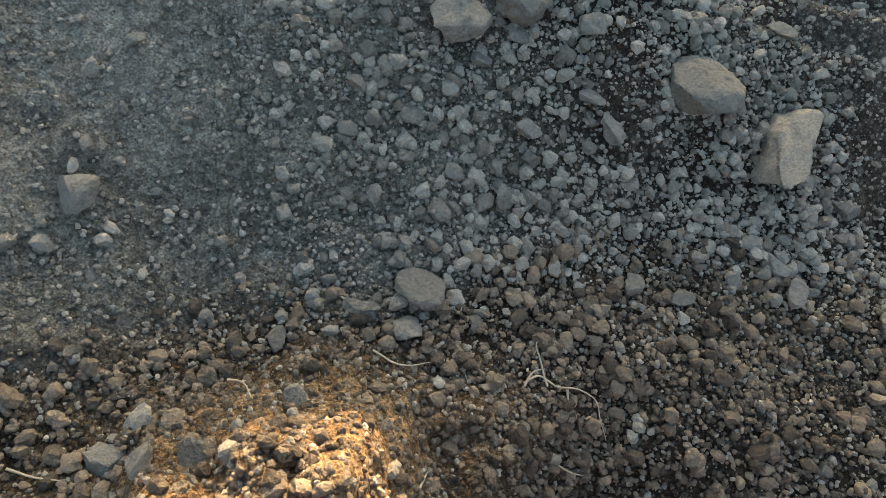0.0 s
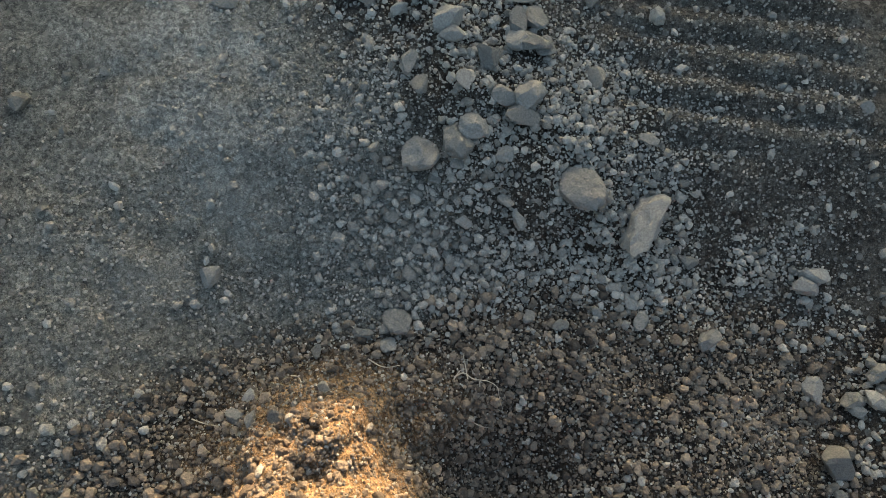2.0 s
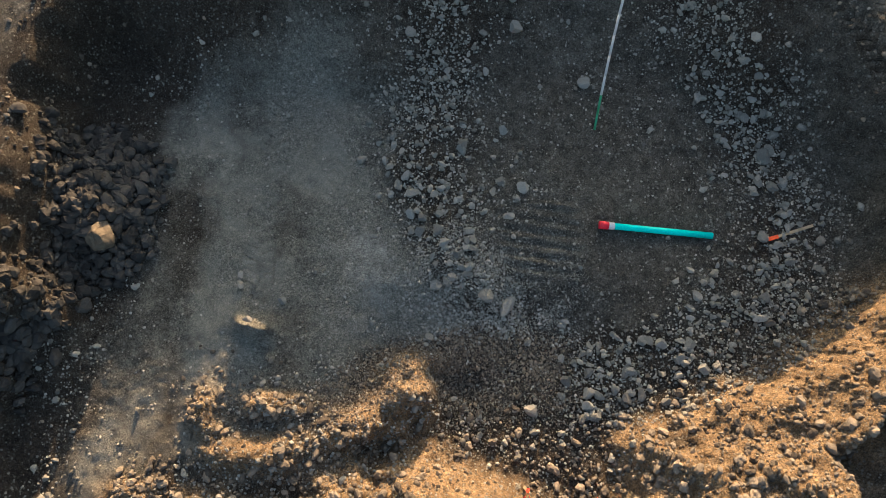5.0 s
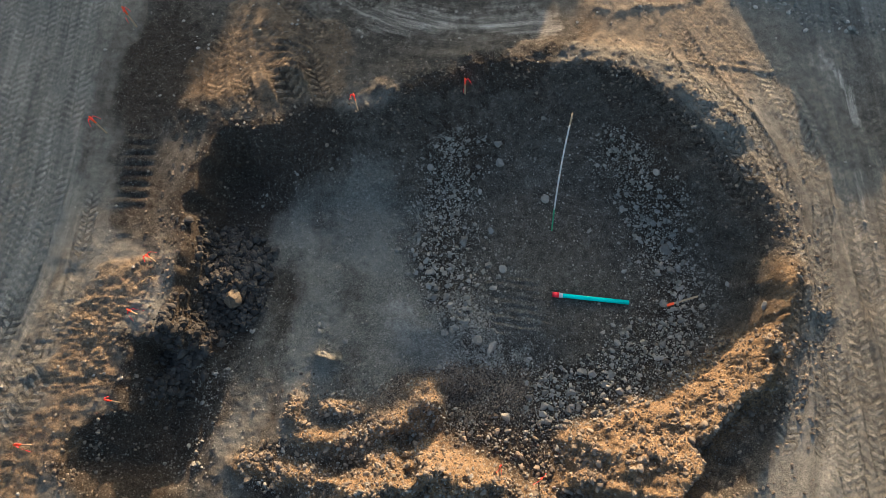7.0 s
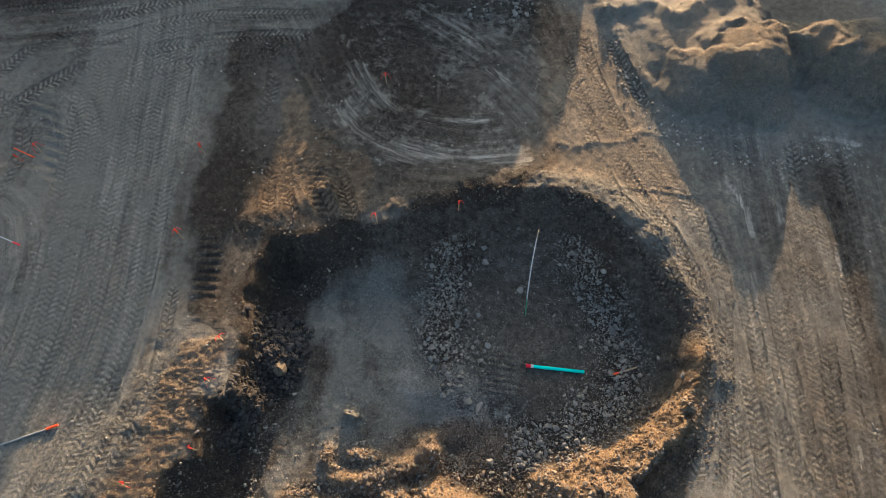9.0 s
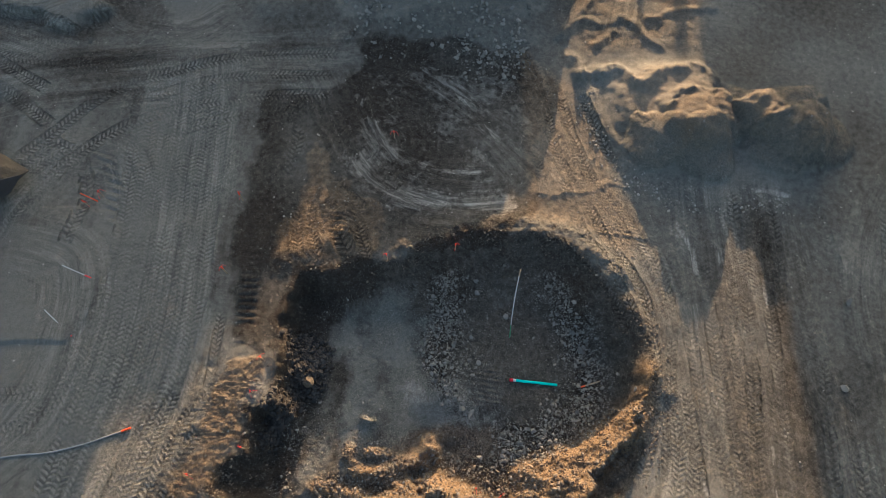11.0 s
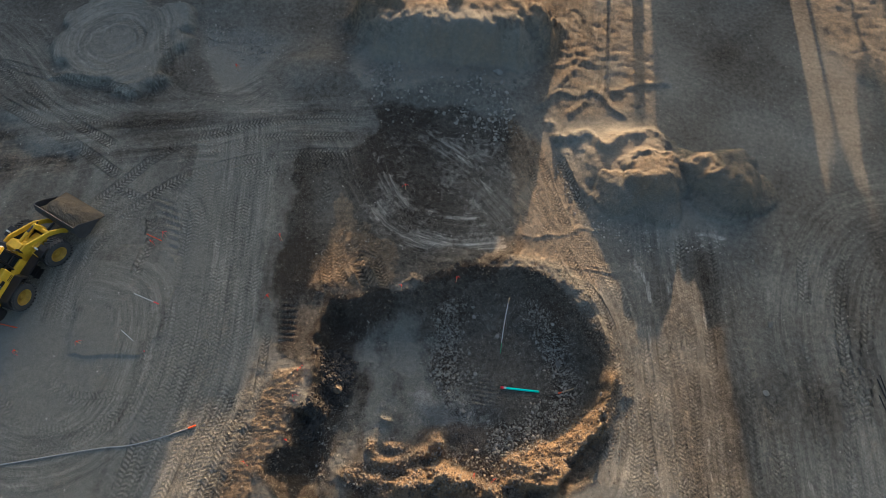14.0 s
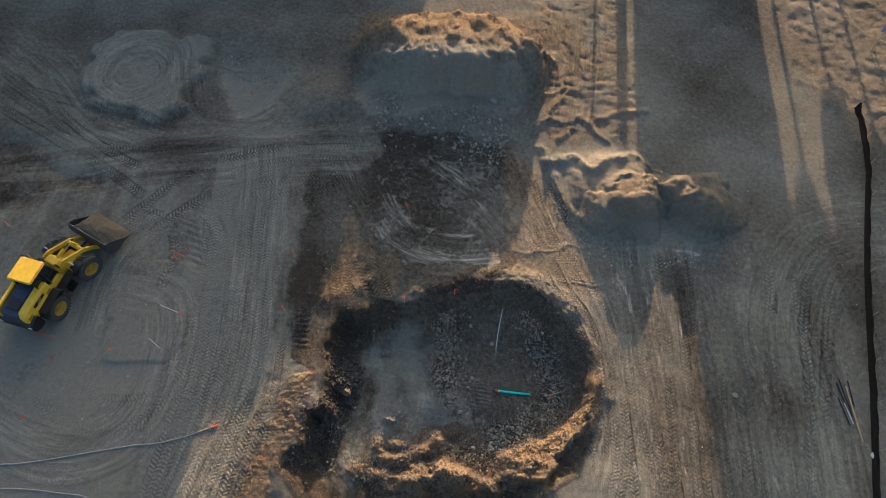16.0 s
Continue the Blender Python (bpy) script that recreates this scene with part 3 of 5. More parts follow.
        w = np.clip(1 - q, 0, 1)
        piled = np.maximum(piled, step(0, 0.15, w))
        z = z + h * (w / (w + 0.35)) * 1.35 * (1 + 0.06 * fbm(x, y, 0.5, 3, 150 + k))
        dust, brown = dust + 0.12 * step(0, 0.3, w), brown + 0.17 * step(0, 0.3, w)
        rough = rough + 0.006 * step(0, 0.2, w)
    wx, wy = x + 0.16 * fbm(x, y, 0.9, 4, 101), y + 0.16 * fbm(x, y, 0.9, 4, 103)
    for line, h, reach in BANKS + RIM_BANKS + HEAP_BANKS:
        m, near, off, arc, run = along(smooth_line(line), wx, wy, reach * 2.4)
        w = np.exp(-(near / reach) ** 2) * (1 + min(0.2, 0.05 / h) * fbm(x[m], y[m], 0.45, 4, 47))
        z[m] += h * w
        rough[m] += min(0.028, 0.12 * h) * (0.4 if line in HEAP_BANKS else 1) * np.clip(w, 0, 1)
        if line in BANKS or line in HEAP_BANKS:
            brown[m] += 0.45 * np.clip(w, 0, 1)
    moist = step(-1.65, -1.95, y - 0.45 * np.minimum(0, x + 3.1) + 0.15 * vnoise(x, y, 0.5, 83)) * step(-4.6, -3.6, x) * step(1.5, 0.0, x)
    dust, brown = dust - 0.45 * moist, brown + 0.08 * moist
    # the dark band beside the pit's western rim, and the trampled dark yard north of it
    band = step(0, 0.5, inside([(-12.2, 14.5), (-11.9, 5), (-11.1, 0.6), (-9.0, 0.4), (-8.6, 3.0), (-6.0, 4.0), (-2, 4.6), (0.6, 5.0), (2.6, 14.5), (1.5, 16.2), (-7.4, 16.4), (-9, 13)], x, y) + 0.8 * fbm(x, y, 2.5, 4, 51))
    dust = dust - 0.33 * band
    slope = step(0, 0.8, inside([(-9.3, 21.0), (-8.6, 17.2), (-5, 17.0), (-1.5, 17.8), (1.5, 17.4), (3.0, 19), (3, 20.8), (-3, 21.2)], x, y) + 0.7 * fbm(x, y, 1.6, 4, 58))
    brown = brown + 0.07 * slope
    dust = dust + slope * (0.34 + 0.2 * fbm(x, y, 1.3, 4, 59))
    yard = step(0, 1.2, inside([(-8.3, 15.2), (-7.6, 7.4), (-6, 6.4), (0.6, 6.2), (1.8, 11), (1.2, 15.5)], x, y))
    chalk = chalk + yard * (0.42 + 0.3 * fbm(x, y, 1.4, 3, 60))
    strip = step(-0.3, 0.8, inside([(-12.1, 13), (-12.0, 8), (-11.75, 4), (-11.5, 1.2), (-10.2, 0.9), (-9.9, 4.4), (-10.2, 8.5), (-9.6, 13)], x, y) + 0.4 * fbm(x, y, 1.2, 4, 62))
    dust, brown = dust - 0.15 * strip, brown * (1 - 0.4 * strip)
    for line, reach in YARD_SMEARS + LANE_SMEARS:
        m, near, off, arc, run = along(smooth_line(line), x, y, reach * 4)
        w = np.exp(-(near / reach / 1.05) ** 2) * step(0, 0.6, arc) * step(run, run - 0.6, arc)
        chalk[m] += 1.7 * w * step(-0.7, 0.7, fbm(off * 4.0 + arc * 0.1, arc * 0.25, 0.5, 4, 53)) * step(-1.2, 0.1, fbm(x[m], y[m], 1.2, 3, 54))
    lane = step(0, 1.5, inside([(0.3, 18), (0.3, 6), (3, 6.4), (5.4, 4), (6.0, 0), (5.4, -7), (13.5, -7), (12.6, 6), (9, 7.2), (5, 9), (4, 14), (9, 19), (9, 28), (4, 28)], x, y))
    # the second term paints warm sunlight onto the lit strip as brown
    brown = brown + 0.03 * lane + 0.3 * step(0, 0.8, inside([(0.3, 17), (0.3, 6.2), (3, 6), (5.2, 4), (6, 6.5), (5, 9), (3.8, 14)], x, y))
    # the lit track fan gets its orange sun tone from brown too
    brown = brown + 0.34 * step(0, 0.5, inside([(-10.2, 4.6), (-9.4, 8), (-8.8, 11), (-7.6, 9), (-5.5, 7), (-5.4, 4.7), (-8, 4.4)], x, y) + 0.5 * fbm(x, y, 1.2, 4, 56))
    brown = brown + 0.55 * step(0, 0.6, inside([(-11.4, 0.4), (-9.8, 0.8), (-9.4, -0.5), (-10.2, -1.8), (-10.0, -3), (-11, -4.4), (-10, -7), (-13.4, -7), (-12.4, -3.4), (-11.6, -1.2)], x, y) + 0.4 * fbm(x, y, 1.0, 4, 57))
    brown = brown + 0.25 * step(0, 2, inside([(20, 30), (22, 20), (27, 16), (40, 20), (40, 40), (20, 40)], x, y))
    # the far heap's sunlit crest, its orange light painted as brown
    crest = step(22.6, 24.4, y) * step(-10.5, -8.5, x) * step(4.5, 2.5, x) * step(29, 27, y)
    brown = brown + 0.55 * crest
    # a round graded pad with ring marks, a pale bowl, a dug hollow and a pale square beside the western lane
    rr = np.hypot(x + 23.5, y - 21.4)
    pad = step(4.3, 3.7, rr + 0.8 * fbm(x, y, 2.0, 4, 63))
    z = z + 0.42 * pad + pad * 0.035 * np.sin(rr * 2 * math.pi / 0.8 + 1.2 * fbm(x, y, 2, 2, 64))
    dust = dust + 0.34 * pad
    bowl = step(0, 1.2, inside([(-19.2, 21), (-19, 23.3), (-16, 23.2), (-13.2, 21.8), (-13.6, 19.3), (-14.8, 17.6), (-17.2, 17)], x, y) + 0.5 * fbm(x, y, 1.5, 3, 65))
    dust = dust + 0.36 * bowl
    z = z - 0.12 * bowl
    dug = step(-0.4, 1.4, inside([(-33, 16.4), (-28, 15.2), (-26.2, 13.5), (-23.4, 13.3), (-23.7, 11.3), (-26.2, 11.6), (-27.3, 10.4), (-33, 8.6)], x, y) + 0.3 * fbm(x, y, 1.5, 3, 66))
    z = z - 0.4 * dug
    dust = dust - 0.34 * dug
    brown = brown + 0.10 * dug
    square = step(0, 0.25, inside([(-21.2, 0.75), (-17.5, 0.85), (-16.7, 2.4), (-16.6, 5.8), (-17.4, 6.9), (-20.4, 7.0), (-21.6, 4.0)], x, y) + 0.12 * fbm(x, y, 1.0, 3, 67))
    z = z + 0.09 * square
    dust, brown = dust + 0.03 * square, brown + 0.03 * square
    ramp = step(0.0, 0.5, inside([(-19.6, 10.2), (-18.0, 10.0), (-16.7, 8.2), (-16.9, 5.4), (-17.6, 6.2), (-18.2, 8.2)], x, y))
    z = z + ramp * 0.045 * np.sin((x * 0.35 + y) * 2 * math.pi / 0.42)
    # faint wheel streaks along the lanes
    west = step(-11.5, -12.5, x) * step(14.5, 12.5, y)
    north = step(12.0, 13.0, y - 0.12 * (x + 20) * step(-22, -19, x)) * step(18, 16.8, y) * step(-6.5, -8.0, x)
    east = step(6.0, 7.0, x) * step(9.5, 7.5, y)
    dust = dust + 0.22 * west * (fbm(x - 0.08 * y, y * 0.07, 0.8, 4, 68)) + 0.24 * north * fbm(x * 0.08, y - 0.1 * x, 0.7, 4, 69) + 0.14 * east * fbm(x, y * 0.06, 0.9, 4, 70)
    brown = brown + 0.08 * east * fbm(x + 7, y * 0.05, 1.2, 4, 72) + 0.12 * west * fbm(x + 3, y * 0.06, 1.0, 3, 74)
    dust = dust + 0.2 * fbm(x, y, 5.0, 4, 76) * (1 - flank)
    # dust tone evens out shade: paler at the heaps' shaded foot, darker north-east
    dust = dust + 0.12 * step(5, 8, x) * step(15, 12, x) * step(7.0, 8.5, y) - 0.08 * step(10, 13, x) * step(23, 20, x) * step(9, 15, y)
    lane_w = step(0, 0.35, inside([(-17.3, 14.2), (-12.8, 14.2), (-12.5, 6), (-11.9, 1.2), (-12.6, -2.6), (-13.6, -7), (-30, -7), (-30, 6), (-18, 6)], x, y) + 0.15 * fbm(x, y, 1.0, 3, 78))
    dust = dust - 0.02 * step(-15, -18, x) * step(14, 17, y) * (1 - dug)
    dust = dust + 0.34 * lane_w
    pale = 0.6 * step(5.6, 6.6, x) * step(11.0, 9.0, x) * step(-2, 2, y) * step(9.4, 8.4, y)
    dust = dust + 0.15 * pale
    chalk = chalk + pale * (0.22 + 0.25 * fbm(x, y * 0.12, 0.7, 4, 82))
    ridged = 0.5 - np.abs(fbm(x * 0.8 + 0.4 * y, y * 1.3, 1.1, 5, 79, 0.6))
    churned = step(0, 2, inside([(3, 15), (5, 15.4), (10.5, 15.5), (11.5, 20), (11.5, 31), (2.6, 31), (2.4, 20)], x, y))
    weeds = step(0, 2, inside([(21.5, 31), (20.6, 22), (24.5, 17), (26.8, 12), (40, 8), (40, 40), (21, 40)], x, y))
    z = z + 0.075 * churned * ridged + 0.07 * weeds * fbm(x, y, 0.7, 4, 80)
    # brown here carries the orange of the sunlit ruts
    brown = brown + 0.36 * churned * (0.7 + 0.6 * fbm(x, y, 1.5, 3, 84))
    smooth = step(0.2, 0.5, dust) * (1 - flank) * (1 - churned) * (1 - weeds) * (1 - piled)
    # rills and grooves
    groove = np.sin((y + 0.15 * x) * 2 * math.pi / 0.21) * step(0, 0.3, inside([(-1.9, 0.6), (-0.2, 0.7), (-0.2, -1.1), (-1.6, -1.2), (-1.9, -0.4)], x, y))
    z = z + 0.026 * groove
    cleat = step(0, 0.15, inside([(-11.35, 7.6), (-10.45, 7.6), (-10.25, 1.8), (-11.15, 1.8)], x, y))
    z = z + cleat * (0.3 + 0.7 * step(4.2, 3.4, y)) * (0.075 * np.abs(np.sin((y + 0.03 * fbm(x, y, 0.5, 2, 55)) * math.pi / 0.30)) - 0.03)
    fan = step(0, 0.2, inside([(-7.8, 6.9), (-6.9, 5.0), (-6.1, 5.1), (-6.6, 7.1)], x, y))
    z = z + 0.028 * fan * np.sin((y + 0.45 * x + 0.25 * (x + 6.9) ** 2) * 2 * math.pi / 0.22)
    print_u, print_l, print_w = np.zeros_like(x), np.zeros_like(x), np.zeros_like(x)
    for line, width, lug, deep in TRACKS:
        m, near, off, arc, run = along(smooth_line(line), x, y, width)
        a = np.abs(off) / (width / 2)
        ends = step(0.0, 0.5, arc) * step(run, run - 0.5, arc)
        body, rim = step(1.1, 0.85, a) * ends, np.exp(-((a - 1.2) / 0.2) ** 2) * ends
        worn = np.clip(0.75 + 0.6 * fbm(x[m], y[m], 1.3, 2, 61), 0.1, 1.2)
        z[m] += worn * deep * (0.45 * rim - 0.3 * body)
        w = worn * body * min(1.2, deep / 0.035)
        take = w > print_w[m]
        for field, value in ((print_u, off / (width / 2)), (print_l, arc / lug), (print_w, w)):
            field[m] = np.where(take, value, field[m])
    rough = rough + 0.006 * step(0.3, 0.6, brown) * (1 - lane)
    z = z + rough * (fbm(x, y, 0.22, 4, 71, 0.6) + 0.5 * fbm(x, y, 0.06, 2, 73))
    z = z + (0.003 + 0.012 * flank + 0.022 * step(0.2, 0.6, brown)) * fbm(x, y, 0.12, 3, 77)
    smooth = np.maximum(smooth, lobe * np.clip(0.35 + 0.8 * fbm(x, y, 0.8, 4, 34), 0, 0.8)) * (1 - step(0.25, 0.6, brown))
    side, length, swath, tread = np.zeros_like(x), np.zeros_like(x), np.zeros_like(x), np.zeros_like(x)
    for k, (line, half, amount) in enumerate(EAST_SWATHS + WEST_SWATHS + YARD_SWATHS):
        m, near, off, arc, run = along(smooth_line(line, 4), x, y, half)
        w = step(half, half * 0.75, near + 0.35 * fbm(x[m], y[m], 1.5, 3, 130 + k)) * step(0, 1.2, arc) * step(run, run - 1.2, arc) * (1 - flank[m])
        take = w > swath[m] * 0.7
        for field, value in ((side, off + 20 * k), (length, arc), (swath, w), (tread, w * amount)):
            field[m] = np.where(take, value, field[m])
    return z, dust, brown, chalk, smooth, side, length, swath, tread, print_u, print_l, print_w


def spaced(stops):
    out = []
    for (a, s), (b, _) in zip(stops[:-1], stops[1:]):
        n = max(1, round((b - a) / s))
        out += [a + (b - a) * k / n for k in range(n)]
    return np.array(out + [stops[-1][0]])


GX = spaced([(-1500, 300), (-300, 60), (-60, 6), (-38, 0.14), (-18.5, 0.08), (-10.5, 0.05), (-4.4, 0.02), (-0.7, 0.05), (6.5, 0.085), (16, 0.16), (33, 6), (60, 60), (300, 300), (1500, 1)])
GY = spaced([(-1500, 300), (-300, 60), (-60, 10), (-8, 0.09), (-4.8, 0.048), (-2.7, 0.02), (-0.5, 0.048), (7, 0.075), (16, 0.13), (32, 6), (60, 60), (300, 300), (1500, 1)])
XX, YY = np.meshgrid(GX, GY)
ZZ, DUST, BROWN, CHALK, SMOOTH, SIDE, LENGTH, SWATH, TREAD, PRINT_U, PRINT_L, PRINT_W = height_and_soil(XX, YY)


def build_ground():
    ny, nx = XX.shape
    me = bpy.data.meshes.new("ground")
    idx = np.arange(nx * ny).reshape(ny, nx)
    quads = np.stack([idx[:-1, :-1], idx[:-1, 1:], idx[1:, 1:], idx[1:, :-1]], -1).reshape(-1, 4)
    me.vertices.add(nx * ny)
    me.vertices.foreach_set("co", np.stack([XX, YY, ZZ], -1).astype(np.float32).ravel())
    me.loops.add(quads.size)
    me.loops.foreach_set("vertex_index", quads.astype(np.int32).ravel())
    me.polygons.add(len(quads))
    me.polygons.foreach_set("loop_start", np.arange(0, quads.size, 4, dtype=np.int32))
    me.polygons.foreach_set("use_smooth", np.ones(len(quads), bool))
    for name, values in (("dust", DUST), ("brown", BROWN), ("chalk", CHALK), ("smooth", SMOOTH), ("side", SIDE), ("length", LENGTH), ("swath", SWATH), ("tread", TREAD), ("print_u", PRINT_U), ("print_l", PRINT_L), ("print_w", PRINT_W)):
        me.attributes.new(name, "FLOAT", "POINT").data.foreach_set("value", values.astype(np.float32).ravel())
    me.update(calc_edges=True)
    me.materials.append(SOIL)
    return tagged(new("ground", me), "bare earthworks ground with a shallow pit, spoil and tyre tracks", "ground", kind="structure")


build_ground()


def ground_z(x, y):
    """The ground's height at places, read between the sheet's points."""
    x, y = np.asarray(x, float), np.asarray(y, float)
    i, j = np.clip(np.searchsorted(GX, x) - 1, 0, len(GX) - 2), np.clip(np.searchsorted(GY, y) - 1, 0, len(GY) - 2)
    u, v = (x - GX[i]) / (GX[i + 1] - GX[i]), (y - GY[j]) / (GY[j + 1] - GY[j])
    return (ZZ[j, i] * (1 - u) + ZZ[j, i + 1] * u) * (1 - v) + (ZZ[j + 1, i] * (1 - u) + ZZ[j + 1, i + 1] * u) * v


# ---- things ----
def mesh_of(bm, name, material, smooth=False):
    me = bpy.data.meshes.new(name)
    bm.to_mesh(me)
    bm.free()
    me.materials.append(material)
    if smooth:
        me.shade_smooth()
    return me


def part(name, bm, material, parent, label="", smooth=False):
    ob = new(name, mesh_of(bm, name, material, smooth))
    ob.parent = parent
    if label:
        tagged(ob, label)
    return ob


def paint(name, colour, rough=0.5, metal=0.0, wear=0.25):
    m, n, b = nodes_of(name, rough, metal, 0.4)
    pos = n.nodes.new("ShaderNodeTexCoord").outputs["Object"]
    a, f = noise_node(n, 3, 5, 0.6, pos), noise_node(n, 45, 3, 0.6, pos)
    c = ramp_node(n, a.outputs[0], [(0.3, tuple(v * (1 - wear) for v in colour)), (0.7, colour)]).outputs[0]
    s = ramp_node(n, f.outputs[0], [(0.3, (0.82, 0.82, 0.82)), (0.6, (1.05, 1.05, 1.05))]).outputs[0]
    n.links.new(mix_node(n, 1.0, c, s, "MULTIPLY"), b.inputs["Base Color"])
    r = ramp_node(n, f.outputs[0], [(0.3, (min(1, rough + 0.15),) * 3), (0.7, (rough,) * 3)])
    n.links.new(r.outputs[0], b.inputs["Roughness"])
    return m


YELLOW = paint("yellow_paint", (0.72, 0.46, 0.03), 0.45)


# unseen house-like blocks added north of the site, sized so their long shadows lie over it
def shadow_block(x0, x1, y0, h, h_east):
    base = new("house")
    base.location = ((x0 + x1) / 2, y0, 0)
    w, dpt = x1 - x0, 9.0
    bm = bmesh.new()
    bmesh.ops.create_cube(bm, size=1, matrix=Matrix.Translation((0, dpt / 2, (h - 0.4) / 2)) @ Matrix.Diagonal((w, dpt, h - 0.4, 1)))
    for v in bm.verts:
        if v.co.z > 1 and v.co.x > 0:
            v.co.z = h_east - 0.4
    part("wall", bm, WALLS, base)
    bm = bmesh.new()
    pts = [(-w / 2, -0.0, h - 0.4), (w / 2, -0.0, h_east - 0.4), (w / 2, dpt, h_east - 0.4), (-w / 2, dpt, h - 0.4), (-w / 2, dpt / 2, h), (w / 2, dpt / 2, h_east)]
    v = [bm.verts.new(p) for p in pts]
    for f in ((0, 1, 5, 4), (2, 3, 4, 5), (0, 4, 3), (1, 2, 5), (3, 2, 1, 0)):
        bm.faces.new([v[k] for k in f])
    part("roof", bm, WALLS, base)
    return tagged(base, "plain unseen block added to cast shade over the earthworks", "house", "houses north of the site")


WALLS = paint("render_coat", (0.45, 0.42, 0.38), 0.9)
# widths and heights are set by where each added block's shadow must end
for x0, x1, h, h_east in ((-48, -9.4, 10.3, 10.3), (-9.4, -6.9, 9.25, 9.25), (-6.9, -5.4, 8.7, 8.7), (-5.4, -2.6, 8.55, 5.9), (14.3, 17.4, 7.3, 7.3), (17.4, 22.9, 10.2, 10.2)):
    shadow_block(x0, x1, 45, h, h_east)


# an unseen pole, added only for the narrow shadow bar it throws
def shadow_pole(x, y, h, r):
    base = new("shadow_pole")
    base.location = (x, y, float(ground_z(x, y)) - 0.05)
    bm = bmesh.new()
    bmesh.ops.create_cone(bm, cap_ends=True, segments=12, radius1=r, radius2=r * 0.7, depth=h, matrix=Matrix.Translation((0, 0, h / 2)))
    part("pole", bm, WALLS, base)
    return tagged(base, "plain grey unseen pole added to cast a shadow bar", "pole", "poles north of the site")


for x, h, r in ((10.3, 5.2, 0.18), (12.3, 5.4, 0.5), (24.1, 4.6, 0.14)):
    shadow_pole(x, 45, h, r)


def shade_tree(x, y, low, high, reach, seed):
    """A trunk with limbs and a crown of many small leaf clumps, added out of view to cast dappled shade."""
    rng = np.random.default_rng(seed)
    base = new("tree")
    base.location = (x, y, float(ground_z(x, y)) - 0.05)
    bm = bmesh.new()
    bmesh.ops.create_cone(bm, cap_ends=True, segments=10, radius1=0.2, radius2=0.08, depth=high * 0.8, matrix=Matrix.Translation((0, 0, high * 0.4)))
    for k in range(7):
        a, h = k * 2.4, low + (high - low) * (0.1 + 0.1 * k)
        d = Vector((math.cos(a) * reach * 0.7, math.sin(a) * reach * 0.7, 1.0))
        bmesh.ops.create_cone(bm, cap_ends=True, segments=6, radius1=0.07, radius2=0.02, depth=d.length,
                              matrix=Matrix.Translation(Vector((0, 0, h)) + d / 2) @ d.to_track_quat("Z", "Y").to_matrix().to_4x4())
    part("trunk", bm, BARK, base)
    n = 1400
    p = rng.normal(size=(n, 3))
    p *= (rng.uniform(0.25, 1, n) ** 0.5 / np.linalg.norm(p, axis=1))[:, None]
    p = p * [reach, reach, (high - low) / 2] + [0, 0, (high + low) / 2]
    s = rng.uniform(0.10, 0.28, n)
    quad = np.array([(-1, -0.5, 0), (1, -0.4, 0.2), (0.9, 0.6, -0.1), (-0.8, 0.5, 0.3)])
    turn = rng.uniform(0, 6.28, (n, 2))
    co = np.empty((n, 4, 3))
    for k in range(n):
        m = Euler((turn[k, 0], turn[k, 1] * 0.5, turn[k, 1])).to_matrix()
        co[k] = quad @ np.array(m).T * s[k] + p[k]
    me = bpy.data.meshes.new("crown")
    me.from_pydata(co.reshape(-1, 3).tolist(), [], np.arange(n * 4).reshape(-1, 4).tolist())
    me.materials.append(LEAF)
    crown = new("crown", me)
    crown.parent = base
    return tagged(base, "green leafy unseen tree added to shade the site", "tree", "trees north of the site")


BARK, LEAF = paint("bark", (0.12, 0.09, 0.06), 0.9), paint("leaf", (0.05, 0.09, 0.03), 0.6)
for k, (x, low, high, reach) in enumerate(((24.3, 6.0, 11.0, 1.7), (27.3, 4.6, 10.5, 1.9), (29.6, 5.4, 9.5, 1.2))):
    shade_tree(x, 46, low, high, reach, k)


def teal_pipe():
    a, b = Vector((0.0, 0.0, 0)), Vector((1.84, -0.145, 0))
    za, zb = ground_z([a.x, b.x], [a.y, b.y])
    base = new("drain_pipe")
    base.location = (a.x, a.y, za + 0.054)
    d = Vector((b.x - a.x, b.y - a.y, zb - za))
    q = d.to_track_quat("X", "Z").to_matrix().to_4x4()
    for name, x0, x1, r, mat, label in (("barrel", 0.17, d.length, 0.054, TEAL, ""), ("collar", 0.06, 0.17, 0.059, WHITE, "white bare plastic collar"), ("end_wrap", -0.08, 0.07, 0.066, RED, "red tape wrapped round the end")):
        bm = bmesh.new()
        bmesh.ops.create_cone(bm, cap_ends=True, segments=24, radius1=r, radius2=r, depth=x1 - x0, matrix=q @ Matrix.Translation(((x0 + x1) / 2, 0, 0)) @ Matrix.Rotation(math.pi / 2, 4, "Y"))
        part(name, bm, mat, base, label, True)
    return tagged(base, "teal plastic drain pipe lying on the pit floor", "pipe")


TEAL, WHITE, RED = paint("teal_plastic", (0.012, 0.72, 0.62), 0.35, 0, 0.1), paint("white_plastic", (0.7, 0.7, 0.7), 0.4), paint("red_tape", (0.75, 0.015, 0.04), 0.5)
teal_pipe()


# ---- the wheel loader ----
def slab(x0, x1, y0, y1, z0, z1, bevel=0.03, bm=None, m=None):
    own = bmesh.new()
    bmesh.ops.create_cube(own, size=1, matrix=Matrix.Translation(((x0 + x1) / 2, (y0 + y1) / 2, (z0 + z1) / 2)) @ Matrix.Diagonal((x1 - x0, y1 - y0, z1 - z0, 1)))
